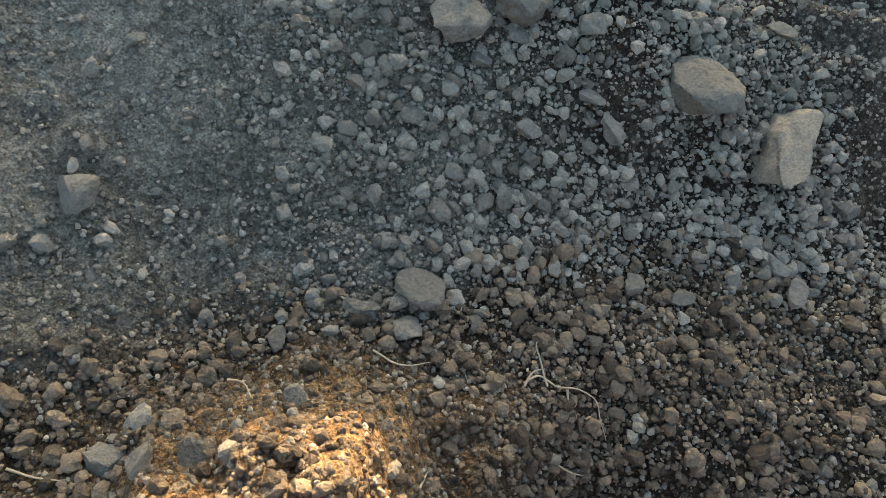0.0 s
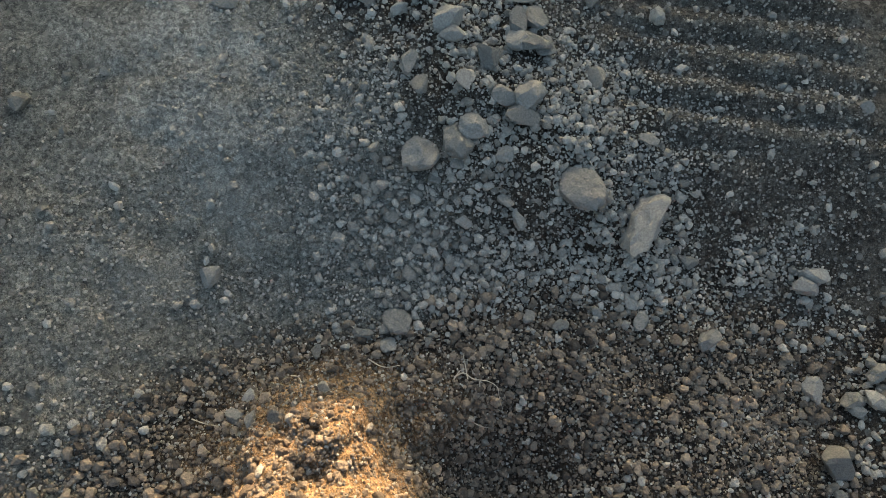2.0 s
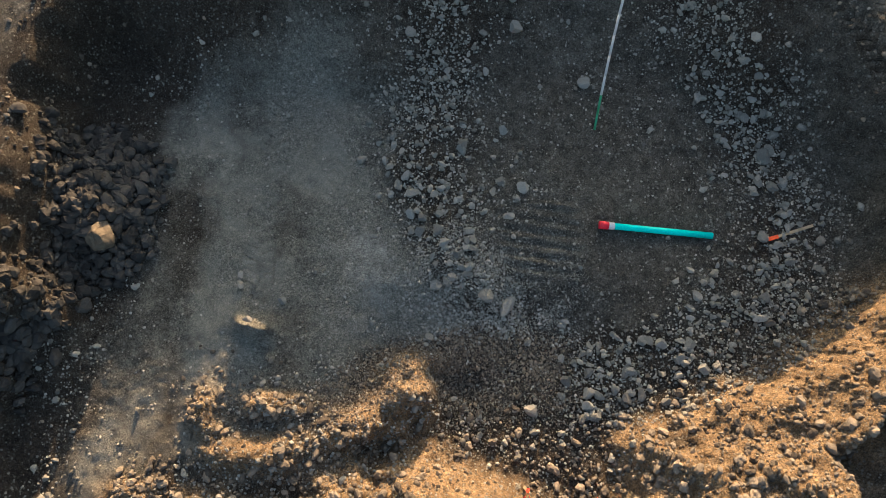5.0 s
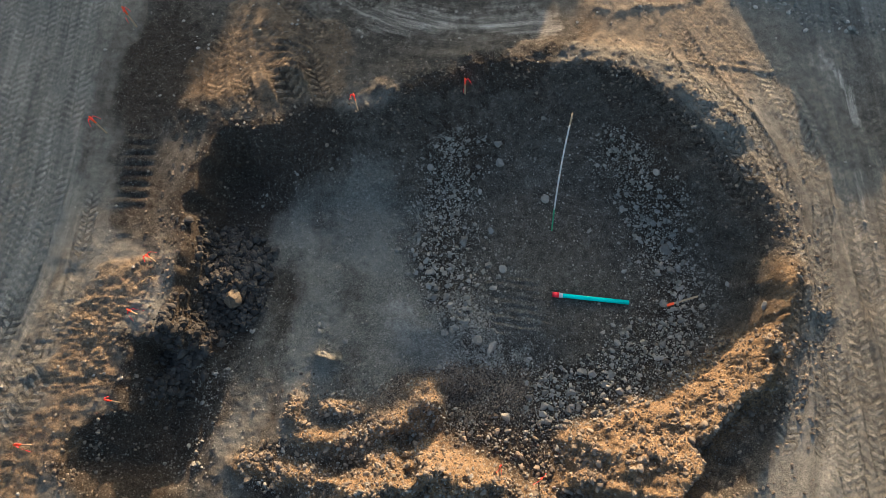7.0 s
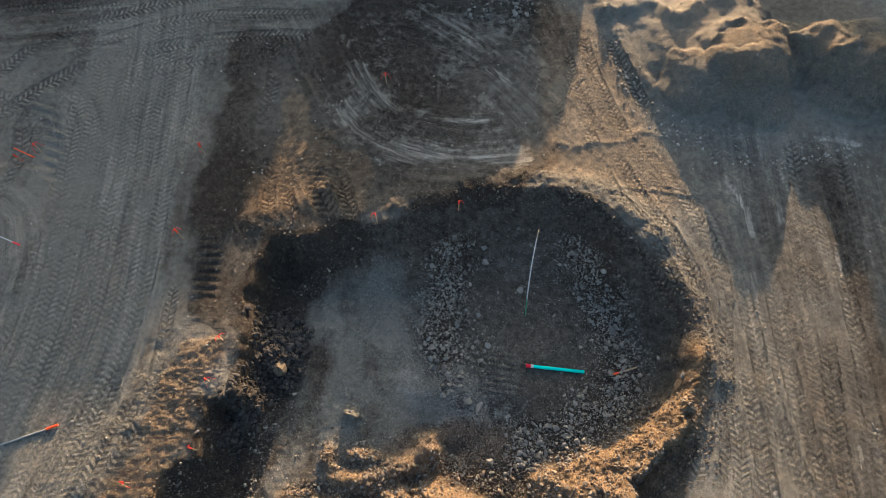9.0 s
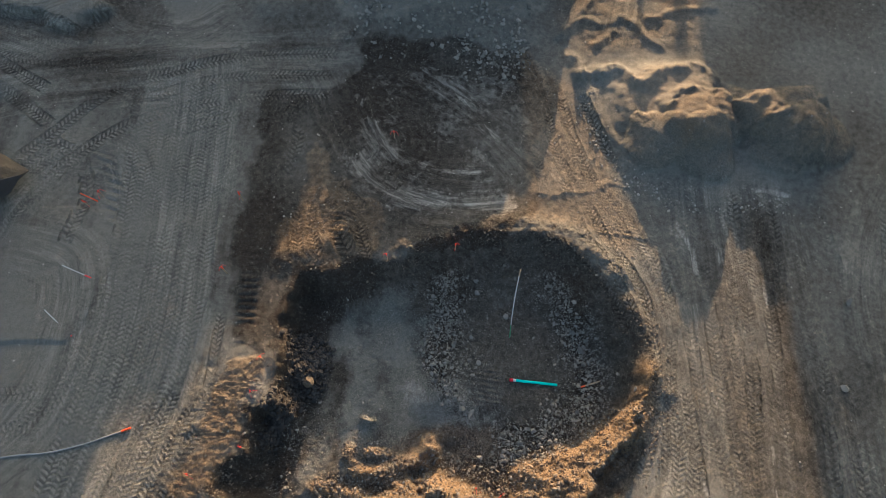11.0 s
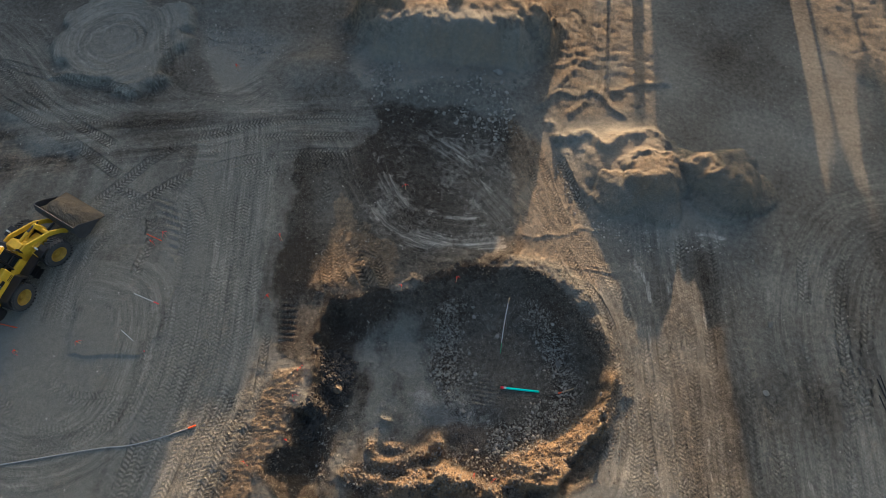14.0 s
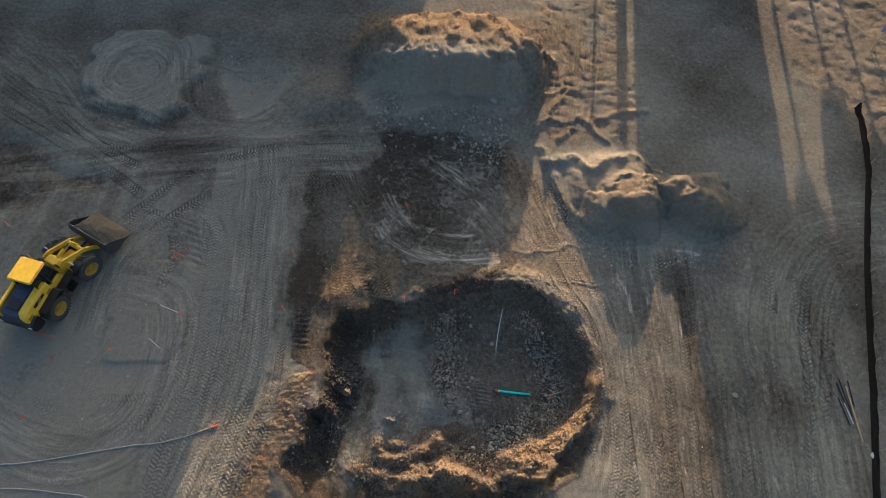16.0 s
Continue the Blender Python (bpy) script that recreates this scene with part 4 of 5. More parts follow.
    if bevel:
        bmesh.ops.bevel(own, geom=own.edges[:], offset=bevel, segments=2, affect="EDGES", clamp_overlap=True)
    if m is not None:
        own.transform(m)
    if bm is None:
        return own
    me = bpy.data.meshes.new("tmp")
    own.to_mesh(me)
    own.free()
    bm.from_mesh(me)
    bpy.data.meshes.remove(me)
    return bm


def profile(points, y0, y1, bevel=0.02):
    """A side outline (x, z) pulled out across y."""
    bm = bmesh.new()
    a = [bm.verts.new((x, y0, z)) for x, z in points]
    b = [bm.verts.new((x, y1, z)) for x, z in points]
    bm.faces.new(a)
    bm.faces.new(b[::-1])
    n = len(points)
    for k in range(n):
        bm.faces.new((a[k], b[k], b[(k + 1) % n], a[(k + 1) % n]))
    bmesh.ops.recalc_face_normals(bm, faces=bm.faces[:])
    if bevel:
        bmesh.ops.bevel(bm, geom=bm.edges[:], offset=bevel, segments=1, affect="EDGES", clamp_overlap=True)
    return bm


def rod(p, q, r, seg=12):
    p, q = Vector(p), Vector(q)
    bm = bmesh.new()
    m = Matrix.Translation((p + q) / 2) @ (q - p).to_track_quat("Z", "Y").to_matrix().to_4x4()
    bmesh.ops.create_cone(bm, cap_ends=True, segments=seg, radius1=r, radius2=r, depth=(q - p).length, matrix=m)
    return bm


def spun(outline, seg=40):
    """A ring turned about the y axis from its cross-section (y, radius)."""
    bm = bmesh.new()
    rings = []
    for k in range(seg):
        a = 2 * math.pi * k / seg
        rings.append([bm.verts.new((r * math.cos(a), y, r * math.sin(a))) for y, r in outline])
    n = len(outline)
    for k in range(seg):
        p, q = rings[k], rings[(k + 1) % seg]
        for i in range(n):
            bm.faces.new((p[i], p[(i + 1) % n], q[(i + 1) % n], q[i]))
    bmesh.ops.recalc_face_normals(bm, faces=bm.faces[:])
    return bm


RUBBER = paint("tyre_rubber", (0.055, 0.055, 0.055), 0.85)
BLACKP = paint("black_paint", (0.014, 0.014, 0.016), 0.45)
NAVY = paint("dark_blue_cover", (0.022, 0.035, 0.07), 0.4)
STEEL = paint("worn_steel", (0.10, 0.10, 0.105), 0.5, 0.6)
LAMP = paint("lamp_glass", (0.75, 0.76, 0.78), 0.15)
GLASS, gn, gb = nodes_of("dark_glass", 0.06, 0.0, 0.5)
gb.inputs["Base Color"].default_value = (0.012, 0.016, 0.018, 1)
RIMY = paint("rim_yellow", (0.42, 0.25, 0.03), 0.6, 0, 0.5)


def loader_wheel(parent, x, side):
    """One wheel: a lugged tyre round a yellow rim."""
    y, R, w = side * 1.02, 0.745, 0.26
    bm = spun([(-w, 0.42), (-w, 0.62), (-w * 0.8, 0.69), (w * 0.8, 0.69), (w, 0.62), (w, 0.42)], 40)
    for k in range(26):
        for s in (-1, 1):
            m = Matrix.Rotation(2 * math.pi * (k + 0.5 * (s > 0)) / 26, 4, "Y") @ Matrix.Translation((0, s * w * 0.52, 0.70)) @ Matrix.Rotation(s * radians(38), 4, "Z")
            slab(-0.038, 0.038, -w * 0.55, w * 0.55, -0.03, 0.045, 0, bm, m)
    bm.transform(Matrix.Translation((x, y, R)))
    tyre = part("tyre", bm, RUBBER, parent, "black lugged rubber tyre grey with dust")
    o = side * w
    bm = spun([(o * 0.1, 0.0001), (o * 0.45, 0.0001), (o * 0.5, 0.14), (o * 0.2, 0.2), (o * 0.35, 0.34), (o * 0.98, 0.40), (o * 0.98, 0.43), (o * 0.1, 0.43)], 32)
    bm.transform(Matrix.Translation((x, y, R)))
    part("rim", bm, RIMY, tyre, "yellow steel wheel rim", True)


def wheel_loader():
    """Heading along +x, with the pivot in the middle of the wheelbase at the origin."""
    base = new("wheel_loader")
    bend = radians(-14)          # the front half is steered to its right
    for side in (-1, 1):
        loader_wheel(base, -1.45, side)
    part("rear_frame", profile([(-2.6, 0.75), (-2.6, 1.2), (0.1, 1.2), (0.1, 0.55), (-0.9, 0.5), (-2.2, 0.55)], -0.42, 0.42), BLACKP, base)
    part("counterweight", profile([(-3.0, 0.85), (-3.0, 1.45), (-2.75, 1.6), (-2.3, 1.6), (-2.3, 0.7), (-2.7, 0.65)], -0.95, 0.95, 0.06), BLACKP, base, "black cast counterweight")
    hood = part("engine_hood", profile([(-2.9, 1.35), (-2.82, 2.05), (-2.6, 2.18), (-0.75, 2.28), (-0.7, 1.25)], -0.55, 0.55, 0.06), NAVY, base, "dark blue engine hood top")
    for side in (-1, 1):
        y0, y1 = sorted((side * (0.40 if side < 0 else 0.66), side * 0.86))
        part("hood_side", profile([(-2.86, 1.2), (-2.8, 2.0), (-2.6, 2.2), (-0.72, 2.3), (-0.72, 1.2)], y0, y1, 0.05), YELLOW, hood, "yellow hood side panel")
        y0, y1 = sorted((side * 0.862, side * 0.872))
        part("name_plate", slab(-2.05, -1.25, y0, y1, 1.86, 2.06, 0), BLACKP, hood, "black model plate")
        for x0 in (-2.7, -1.15):
            bm = None
            for k in range(5):
                bm = slab(x0, x0 + 0.34, y0, y1, 1.42 + 0.09 * k, 1.46 + 0.09 * k, 0, bm)
            part("vent_slats", bm, BLACKP, hood)
        font = bpy.data.curves.new("model_number", "FONT")
        font.body, font.size, font.align_x, font.extrude = "270", 0.19, "CENTER", 0.002
        tx = new("model_number", font)
        tx.matrix_basis = Matrix.Translation((-1.65, side * 0.874, 1.895)) @ (Matrix.Rotation(0 if side < 0 else math.pi, 4, "Z")) @ Matrix.Rotation(math.pi / 2, 4, "X")
        tx.data.materials.append(LAMP)
        tx.parent = base
        part("rear_fender", profile([(-2.25, 1.15), (-2.1, 1.55), (-0.75, 1.62), (-0.55, 1.3), (-0.62, 1.3), (-0.8, 1.55), (-2.05, 1.48), (-2.17, 1.15)], *sorted((side * 0.78, side * 1.3)), 0.01), BLACKP, base)
        part("tail_lamp", slab(-3.03, -2.98, side * 0.85 - 0.09, side * 0.85 + 0.09, 1.28, 1.4, 0.01), LAMP, base, "pale tail lamp")
    for k in range(3):
        part("hood_hatch", slab(-2.5 + 0.6 * k, -2.0 + 0.6 * k, -0.36, 0.36, 2.17 + 0.033 * k, 2.235 + 0.033 * k, 0.02), NAVY if k else BLACKP, hood)
    part("exhaust_pipe", rod((-1.0, 0.3, 2.2), (-1.0, 0.3, 2.75), 0.06), BLACKP, base, "black exhaust stack")
    # cab
    part("cab_base", profile([(-0.75, 1.2), (-0.75, 1.75), (0.5, 1.75), (0.6, 1.2)], -0.7, 0.7, 0.03), YELLOW, base)
    part("cab_glass", profile([(-0.68, 1.75), (-0.68, 2.92), (0.36, 2.92), (0.52, 1.75)], -0.62, 0.62, 0.02), GLASS, base, "dark tinted cab glass")
    for side in (-1, 1):
        for a, b in (((-0.72, 1.72), (-0.72, 2.95)), ((-0.1, 1.72), (-0.1, 2.95)), ((0.55, 1.72), (0.4, 2.95))):
            part("cab_pillar", rod((a[0], side * 0.65, a[1]), (b[0], side * 0.65, b[1]), 0.05, 8), BLACKP, base)
        part("door_rail", rod((-0.65, side * 0.67, 2.25), (0.5, side * 0.67, 2.25), 0.025, 8), BLACKP, base)
        part("mirror", slab(0.62, 0.67, side * 0.98 - 0.1, side * 0.98 + 0.1, 2.3, 2.7, 0.02), BLACKP, base, "black wing mirror")
        part("mirror_arm", rod((0.46, side * 0.64, 2.65), (0.64, side * 0.96, 2.55), 0.018, 6), BLACKP, base)
        part("work_lamp", slab(0.42, 0.52, side * 0.5 - 0.08, side * 0.5 + 0.08, 2.93, 3.03, 0.02), LAMP, base, "small white work lamp")
        bm = None
        for k in range(3):
            bm = slab(-0.35, 0.2, *sorted((side * 0.86, side * 1.2)), 0.5 + 0.34 * k, 0.55 + 0.34 * k, 0.01, bm)
        part("access_steps", bm, BLACKP, base)
        part("platform", slab(-0.75, 0.75, *sorted((side * 0.72, side * 1.2)), 1.18, 1.26, 0.02), BLACKP, base)
        part("handrail", rod((0.5, side * 1.15, 1.26), (0.5, side * 1.15, 2.1), 0.02, 6), YELLOW, base, "yellow grab rail")
    part("cab_roof", slab(-0.84, 0.5, -0.69, 0.69, 2.93, 3.08, 0.06), YELLOW, base, "flat yellow cab roof")
    for ob in base.children_recursive:
        if ob.name.split(".")[0] in ("cab_base", "cab_glass", "cab_pillar", "door_rail", "mirror", "mirror_arm", "work_lamp", "cab_roof"):
            ob.matrix_basis = Matrix.Translation((-0.4, 0, -0.1))
    # front half
    front = Matrix.Rotation(bend, 4, "Z")
    before = set(base.children_recursive)
    for side in (-1, 1):
        loader_wheel(base, 1.45, side)
        part("front_fender", profile([(0.72, 1.2), (0.8, 1.5), (1.1, 1.62), (1.35, 1.62), (1.35, 1.57), (1.1, 1.56), (0.86, 1.45), (0.79, 1.2)], *sorted((side * 0.8, side * 1.28)), 0.01), BLACKP, base)
        part("lift_arm", profile([(0.55, 1.72), (0.5, 1.98), (0.85, 2.05), (2.1, 1.55), (2.62, 1.02), (2.78, 0.7), (2.6, 0.6), (2.35, 0.95), (1.9, 1.32), (0.9, 1.72)], *sorted((side * 0.50, side * 0.60)), 0.02), YELLOW, base, "yellow lift arm")
        part("lift_cylinder", rod((0.7, side * 0.42, 1.05), (1.9, side * 0.45, 1.35), 0.065), YELLOW, base)
        part("lift_rod", rod((1.85, side * 0.45, 1.34), (2.2, side * 0.46, 1.43), 0.04), STEEL, base)
        part("head_lamp", slab(0.98, 1.06, side * 0.95 - 0.1, side * 0.95 + 0.1, 1.72, 1.86, 0.02), LAMP, base, "white head lamp")
    part("front_frame", profile([(0.05, 0.55), (0.05, 1.1), (0.45, 1.95), (0.85, 1.95), (1.1, 1.2), (1.75, 1.1), (1.8, 0.6), (1.0, 0.45)], -0.4, 0.4, 0.03), YELLOW, base)
    part("front_axle", slab(1.25, 1.65, -0.85, 0.85, 0.55, 0.95, 0.05), BLACKP, base)
    part("cross_tube", rod((1.95, -0.55, 1.42), (1.95, 0.55, 1.42), 0.12), YELLOW, base)
    part("bell_crank", profile([(1.85, 1.35), (1.75, 1.95), (1.95, 2.0), (2.15, 1.4), (2.1, 0.98), (1.95, 0.98)], -0.1, 0.1, 0.02), YELLOW, base)
    part("tilt_cylinder", rod((0.7, 0, 1.75), (1.45, 0, 1.92), 0.08), YELLOW, base)
    part("tilt_rod", rod((1.4, 0, 1.91), (1.85, 0, 1.96), 0.045), STEEL, base)
    part("tilt_link", rod((2.02, 0, 1.05), (2.6, 0, 1.1), 0.06), BLACKP, base)
    # bucket, rolled back and carried just above the ground
    bm = bmesh.new()
    sec = [(3.95, 0.62), (3.2, 0.36), (2.86, 0.42), (2.68, 0.68), (2.66, 1.1), (2.8, 1.5)]
    thick = [(3.95, 0.66), (3.2, 0.41), (2.89, 0.47), (2.73, 0.71), (2.71, 1.09), (2.84, 1.47)]
    loop = sec + thick[::-1]
    W = 1.37
    a = [bm.verts.new((x, -W, z)) for x, z in loop]
    b = [bm.verts.new((x, W, z)) for x, z in loop]
    n = len(loop)
    for k in range(n):
        bm.faces.new((a[k], b[k], b[(k + 1) % n], a[(k + 1) % n]))
    for k in range(5):
        for v in (a, b):
            bm.faces.new((v[k], v[k + 1], v[n - 2 - k], v[n - 1 - k]))
    bmesh.ops.recalc_face_normals(bm, faces=bm.faces[:])
    bucket = part("bucket", bm, STEEL, base, "dark worn steel bucket")
    for side in (-1, 1):
        part("bucket_side", profile([(3.95, 0.62), (3.2, 0.36), (2.86, 0.42), (2.68, 0.68), (2.66, 1.1), (2.8, 1.5), (3.1, 1.42), (3.9, 0.75)], *sorted((side * W, side * (W + 0.035))), 0.008), STEEL, bucket)
    part("cutting_edge", slab(3.78, 4.02, -W - 0.04, W + 0.04, 0.60, 0.635, 0.005, None, None), STEEL, bucket, "bright worn cutting edge")
    for ob in set(base.children_recursive) - before:
        if ob.parent == base:
            ob.matrix_basis = front @ ob.matrix_basis
    heading = math.atan2(0.965, 0.262)
    cx, cy = -24.4, 5.25
    base.matrix_basis = Matrix.Translation((cx, cy, float(ground_z(cx, cy)) - 0.01)) @ Matrix.Rotation(heading, 4, "Z")
    tagged(base, "yellow articulated wheel loader with its bucket full of soil", "wheel loader")
    # soil in the bucket
    bm = bmesh.new()
    bmesh.ops.create_grid(bm, x_segments=28, y_segments=40, size=1)
    for v in bm.verts:
        u, w = v.co.x, v.co.y
        x, y = 3.55 + 0.83 * u, (1.30 + 0.12 * max(0, u)) * w
        bulge = max(0, 1 - abs(w) ** 3) * (1 - u * u)
        z = 0.52 + (1 - u) * 0.33 + 0.55 * bulge + 0.10 * noise.noise(Vector((x * 3, y * 3, 1))) * (1 - u * u) + 0.03 * noise.noise(Vector((x * 14, y * 14, 2)))
        v.co = (x, y, z)
    r = bmesh.ops.extrude_face_region(bm, geom=bm.faces[:])
    for v in [g for g in r["geom"] if isinstance(g, bmesh.types.BMVert)]:
        v.co.z = 0.44 + 0.05 * max(0.0, (v.co.x - 3.2) / 0.7) if v.co.x > 3.0 else 0.5 + (3.0 - v.co.x) * 0.8
    bmesh.ops.recalc_face_normals(bm, faces=bm.faces[:])
    soil = new("soil", mesh_of(bm, "soil", CLOD_SOIL))
    soil.matrix_basis = base.matrix_basis @ front
    tagged(soil, "loose brown soil heaped in the loader bucket", "soil", kind="stuff")


CLOD_SOIL = stone_material("loose_soil", (0.10, 0.08, 0.056), (0.20, 0.165, 0.12), 4)
wheel_loader()


# ---- stakes, pipes, fence and other site things ----
WOOD = paint("raw_lath_wood", (0.42, 0.32, 0.2), 0.8)
ORANGE = paint("orange_marker", (0.85, 0.10, 0.02), 0.6, 0, 0.1)
PINK = paint("pink_ribbon", (0.9, 0.05, 0.06), 0.6, 0, 0.1)
PALE = paint("pale_plastic", (0.55, 0.56, 0.55), 0.5)
HOSE = paint("grey_hose", (0.36, 0.36, 0.34), 0.6)
GREENP = paint("green_plastic", (0.05, 0.30, 0.14), 0.45)
FABRIC = paint("black_fabric", (0.012, 0.012, 0.013), 0.75)
BLUE = paint("blue_board", (0.20, 0.36, 0.75), 0.45)
DEADROOT = paint("dry_root", (0.40, 0.35, 0.27), 0.85)


def stake(x, y, h, lean=(0.0, 0.0), colour=None, ribbon=True, label="wooden survey stake with an orange painted top and ribbon"):
    """A flat lath driven into the ground, its top sprayed, with a knotted ribbon."""
    base = new("survey_stake")
    base.location = (x, y, float(ground_z(x, y)))
    rng = random.Random(int(x * 100 + y * 7))
    top = Vector((lean[0], lean[1], h))
    m = top.to_track_quat("Z", "Y").to_matrix().to_4x4() @ Matrix.Rotation(rng.uniform(0, 3), 4, "Z")
    L = top.length
    part("lath", slab(-0.022, 0.022, -0.008, 0.008, -0.15, L * 0.62, 0.003, None, m), WOOD, base)
    part("painted_top", slab(-0.024, 0.024, -0.009, 0.009, L * 0.62, L, 0.003, None, m), colour or ORANGE, base, "sprayed orange top")
    if ribbon:
        bm = bmesh.new()
        p = m @ Vector((0, 0, L * 0.86))
        for k in range(2):
            a = rng.uniform(0, 6.28)
            d, rows = Vector((math.cos(a), math.sin(a), 0)), []
            for i in range(6):
                q = p + d * (0.03 + 0.035 * i) + Vector((0, 0, 0.03 * math.sin(i) - 0.012 * i * i))
                rows.append([bm.verts.new(q + Vector((0, 0, s * 0.018)) + d.cross(Vector((0, 0, 1))) * 0.006 * s * math.sin(2 * i)) for s in (-1, 1)])
            for i in range(5):
                bm.faces.new((rows[i][0], rows[i][1], rows[i + 1][1], rows[i + 1][0]))
        bmesh.ops.solidify(bm, geom=bm.faces[:], thickness=0.003)
        slab(-0.03, 0.03, -0.02, 0.02, L * 0.83, L * 0.89, 0.006, bm, m)
        part("ribbon", bm, PINK, base, "knotted pink ribbon")
    return tagged(base, label, "stake", "survey stakes")


for x, y, h in ((-11.78, 3.93, 0.8), (-9.75, 0.35, 0.5), (-10.0, -2.95, 0.55), (-11.64, 7.35, 0.8), (-9.95, -0.95, 0.45), (-5.15, 4.6, 0.75), (-2.35, 5.2, 0.7),
                (-11.75, -3.9, 0.55), (-0.55, -4.35, 0.7), (-5.2, 10.75, 0.6), (-17.8, 7.45, 0.6), (-18.4, 7.0, 0.5), (-16.0, 19.3, 0.6), (-24.0, -2.2, 0.4),
                (-20.6, 1.45, 0.4), (-1.45, -4.1, 0.5), (-28.5, 8.9, 0.6), (-23.5, 1.0, 0.35)):
    stake(x, y, h)


def lying_stake(x0, y0, x1, y1, tip=PINK, wood=None, label="pale lath with a red ribbon end lying on the ground", width=0.02):
    za, zb = (float(ground_z(x, y)) for x, y in ((x0, y0), (x1, y1)))
    base = new("fallen_stake")
    base.location = (x0, y0, za + 0.012)
    d = Vector((x1 - x0, y1 - y0, zb - za))
    m = d.to_track_quat("X", "Z").to_matrix().to_4x4()
    part("lath", slab(0, d.length * 0.78, -width, width, -0.006, 0.012, 0.003, None, m), wood or PALE, base)
    part("tip", slab(d.length * 0.78, d.length, -width * 1.3, width * 1.3, -0.007, 0.014, 0.003, None, m), tip, base, "red ribbon wound round the end")
    return tagged(base, label, "stake", "fallen stakes")


lying_stake(-18.8, 2.17, -17.45, 1.13)
lying_stake(-18.64, 4.11, -17.28, 3.57)
lying_stake(-18.9, 7.6, -18.0, 7.2, ORANGE, ORANGE, "orange painted lath lying on the bare ground")
lying_stake(3.6, 0.05, 2.8, -0.2, ORANGE, WOOD, "wooden lath with an orange end among stones", 0.025)
lying_stake(-24.9, 2.4, -23.9, 2.2, ORANGE, ORANGE, "orange painted lath lying on the bare ground")


def tube(name, pts, r, material, label, category, lift=0.0, steps=8, taper=False, parent=None):
    """A round bendy thing along points, resting on the ground."""
    cu = bpy.data.curves.new(name, "CURVE")
    cu.dimensions, cu.bevel_depth, cu.bevel_resolution, cu.use_fill_caps = "3D", r, 3, True
    line = smooth_line(pts, steps)
    sp = cu.splines.new("POLY")
    sp.points.add(len(line) - 1)
    z = ground_z(line[:, 0], line[:, 1])
    for k, (p, zz) in enumerate(zip(line, z)):
        h = zz + r * 0.8 + lift if len(p) == 2 else p[2]
        sp.points[k].co = (p[0], p[1], h, 1)
        sp.points[k].radius = 1 - 0.75 * k / len(line) if taper else 1
    me = bpy.data.meshes.new_from_object(bpy.data.objects.new("tmp", cu))
    me.name = name
    me.materials.clear()
    me.materials.append(material)
    me.shade_smooth()
    ob = new(name, me)
    if parent is not None:
        ob.parent = parent
        return ob
    return tagged(ob, label, category)


def capped_hose(pts, cap):
    base = new("hose")
    tube("hose_line", pts, 0.03, HOSE, "", "", 0, 10, False, base)
    if cap:
        x, y = pts[0]
        z = float(ground_z(x, y))
        part("end_cap", rod((x - 0.1, y - 0.04, z + 0.05), (x + 0.22, y + 0.09, z + 0.06), 0.04), ORANGE, base, "orange wrapped hose end")
    return tagged(base, "pale grey water hose lying across the ground", "hose")


capped_hose([(-14.52, -2.40), (-15.1, -2.62), (-15.9, -2.92), (-17.2, -3.25), (-18.4, -3.38), (-20.55, -3.77), (-22.87, -4.20), (-24.6, -4.36), (-27, -4.3)], True)
capped_hose([(-19.2, -6.2), (-19.98, -5.75), (-21.3, -5.6), (-22.46, -5.48), (-24.06, -5.45), (-26.5, -5.7)], False)


def leaning_rod():
    base = new("marker_rod")
    p, q = Vector((-0.02, 1.75, float(ground_z(-0.02, 1.75)) - 0.05)), Vector((0.24, 3.92, 1.05))
    base.location = p
    d = q - p
    side = Vector((-0.06, 0.0, 0.10))
    pts = [d * t + side * (4 * t * (1 - t)) for t in [k / 10 for k in range(11)]]
    for name, a, b, mat in (("green_foot", 0, 2, GREENP), ("shaft", 2, 9, PALE), ("tip", 9, 10, WOOD)):
        bm = None
        for k in range(a, b):
            piece = rod(pts[k], pts[k + 1], 0.021, 10)
            if bm is None:
                bm = piece
            else:
                me = bpy.data.meshes.new("tmp")
                piece.to_mesh(me)
                piece.free()
                bm.from_mesh(me)
                bpy.data.meshes.remove(me)
        part(name, bm, mat, base, "", True)
    return tagged(base, "long pale plastic rod with a green foot, stuck in gravel", "rod")


leaning_rod()

# dry roots and straws among the gravel
for k, pts in enumerate(([(-2.62, -2.09), (-2.57, -2.07), (-2.52, -2.10), (-2.45, -2.11), (-2.40, -2.14), (-2.39, -2.19), (-2.37, -2.25)],
                         [(-2.55, -2.10), (-2.56, -2.04), (-2.57, -1.98), (-2.55, -1.96)], [(-2.49, -2.11), (-2.49, -2.15), (-2.50, -2.19)], [(-2.62, -2.10), (-2.59, -2.06), (-2.55, -2.05)],
                         [(-3.42, -2.08), (-3.38, -2.09), (-3.35, -2.14)], [(-2.54, -2.30), (-2.48, -2.33), (-2.43, -2.34)], [(-3.15, -1.82), (-3.11, -1.86), (-3.10, -1.91)],
                         [(-3.05, -2.0), (-2.97, -2.04), (-2.88, -2.03)], [(-3.86, -2.28), (-3.80, -2.30), (-3.74, -2.31)], [(-1.93, -1.02), (-1.90, -1.05), (-1.86, -1.04)], [(-2.95, -2.36), (-2.92, -2.32)])):
    tube("dry_root", pts, 0.0035, DEADROOT, "thin pale dry root lying on the gravel", "root", 0.014, 6, True)


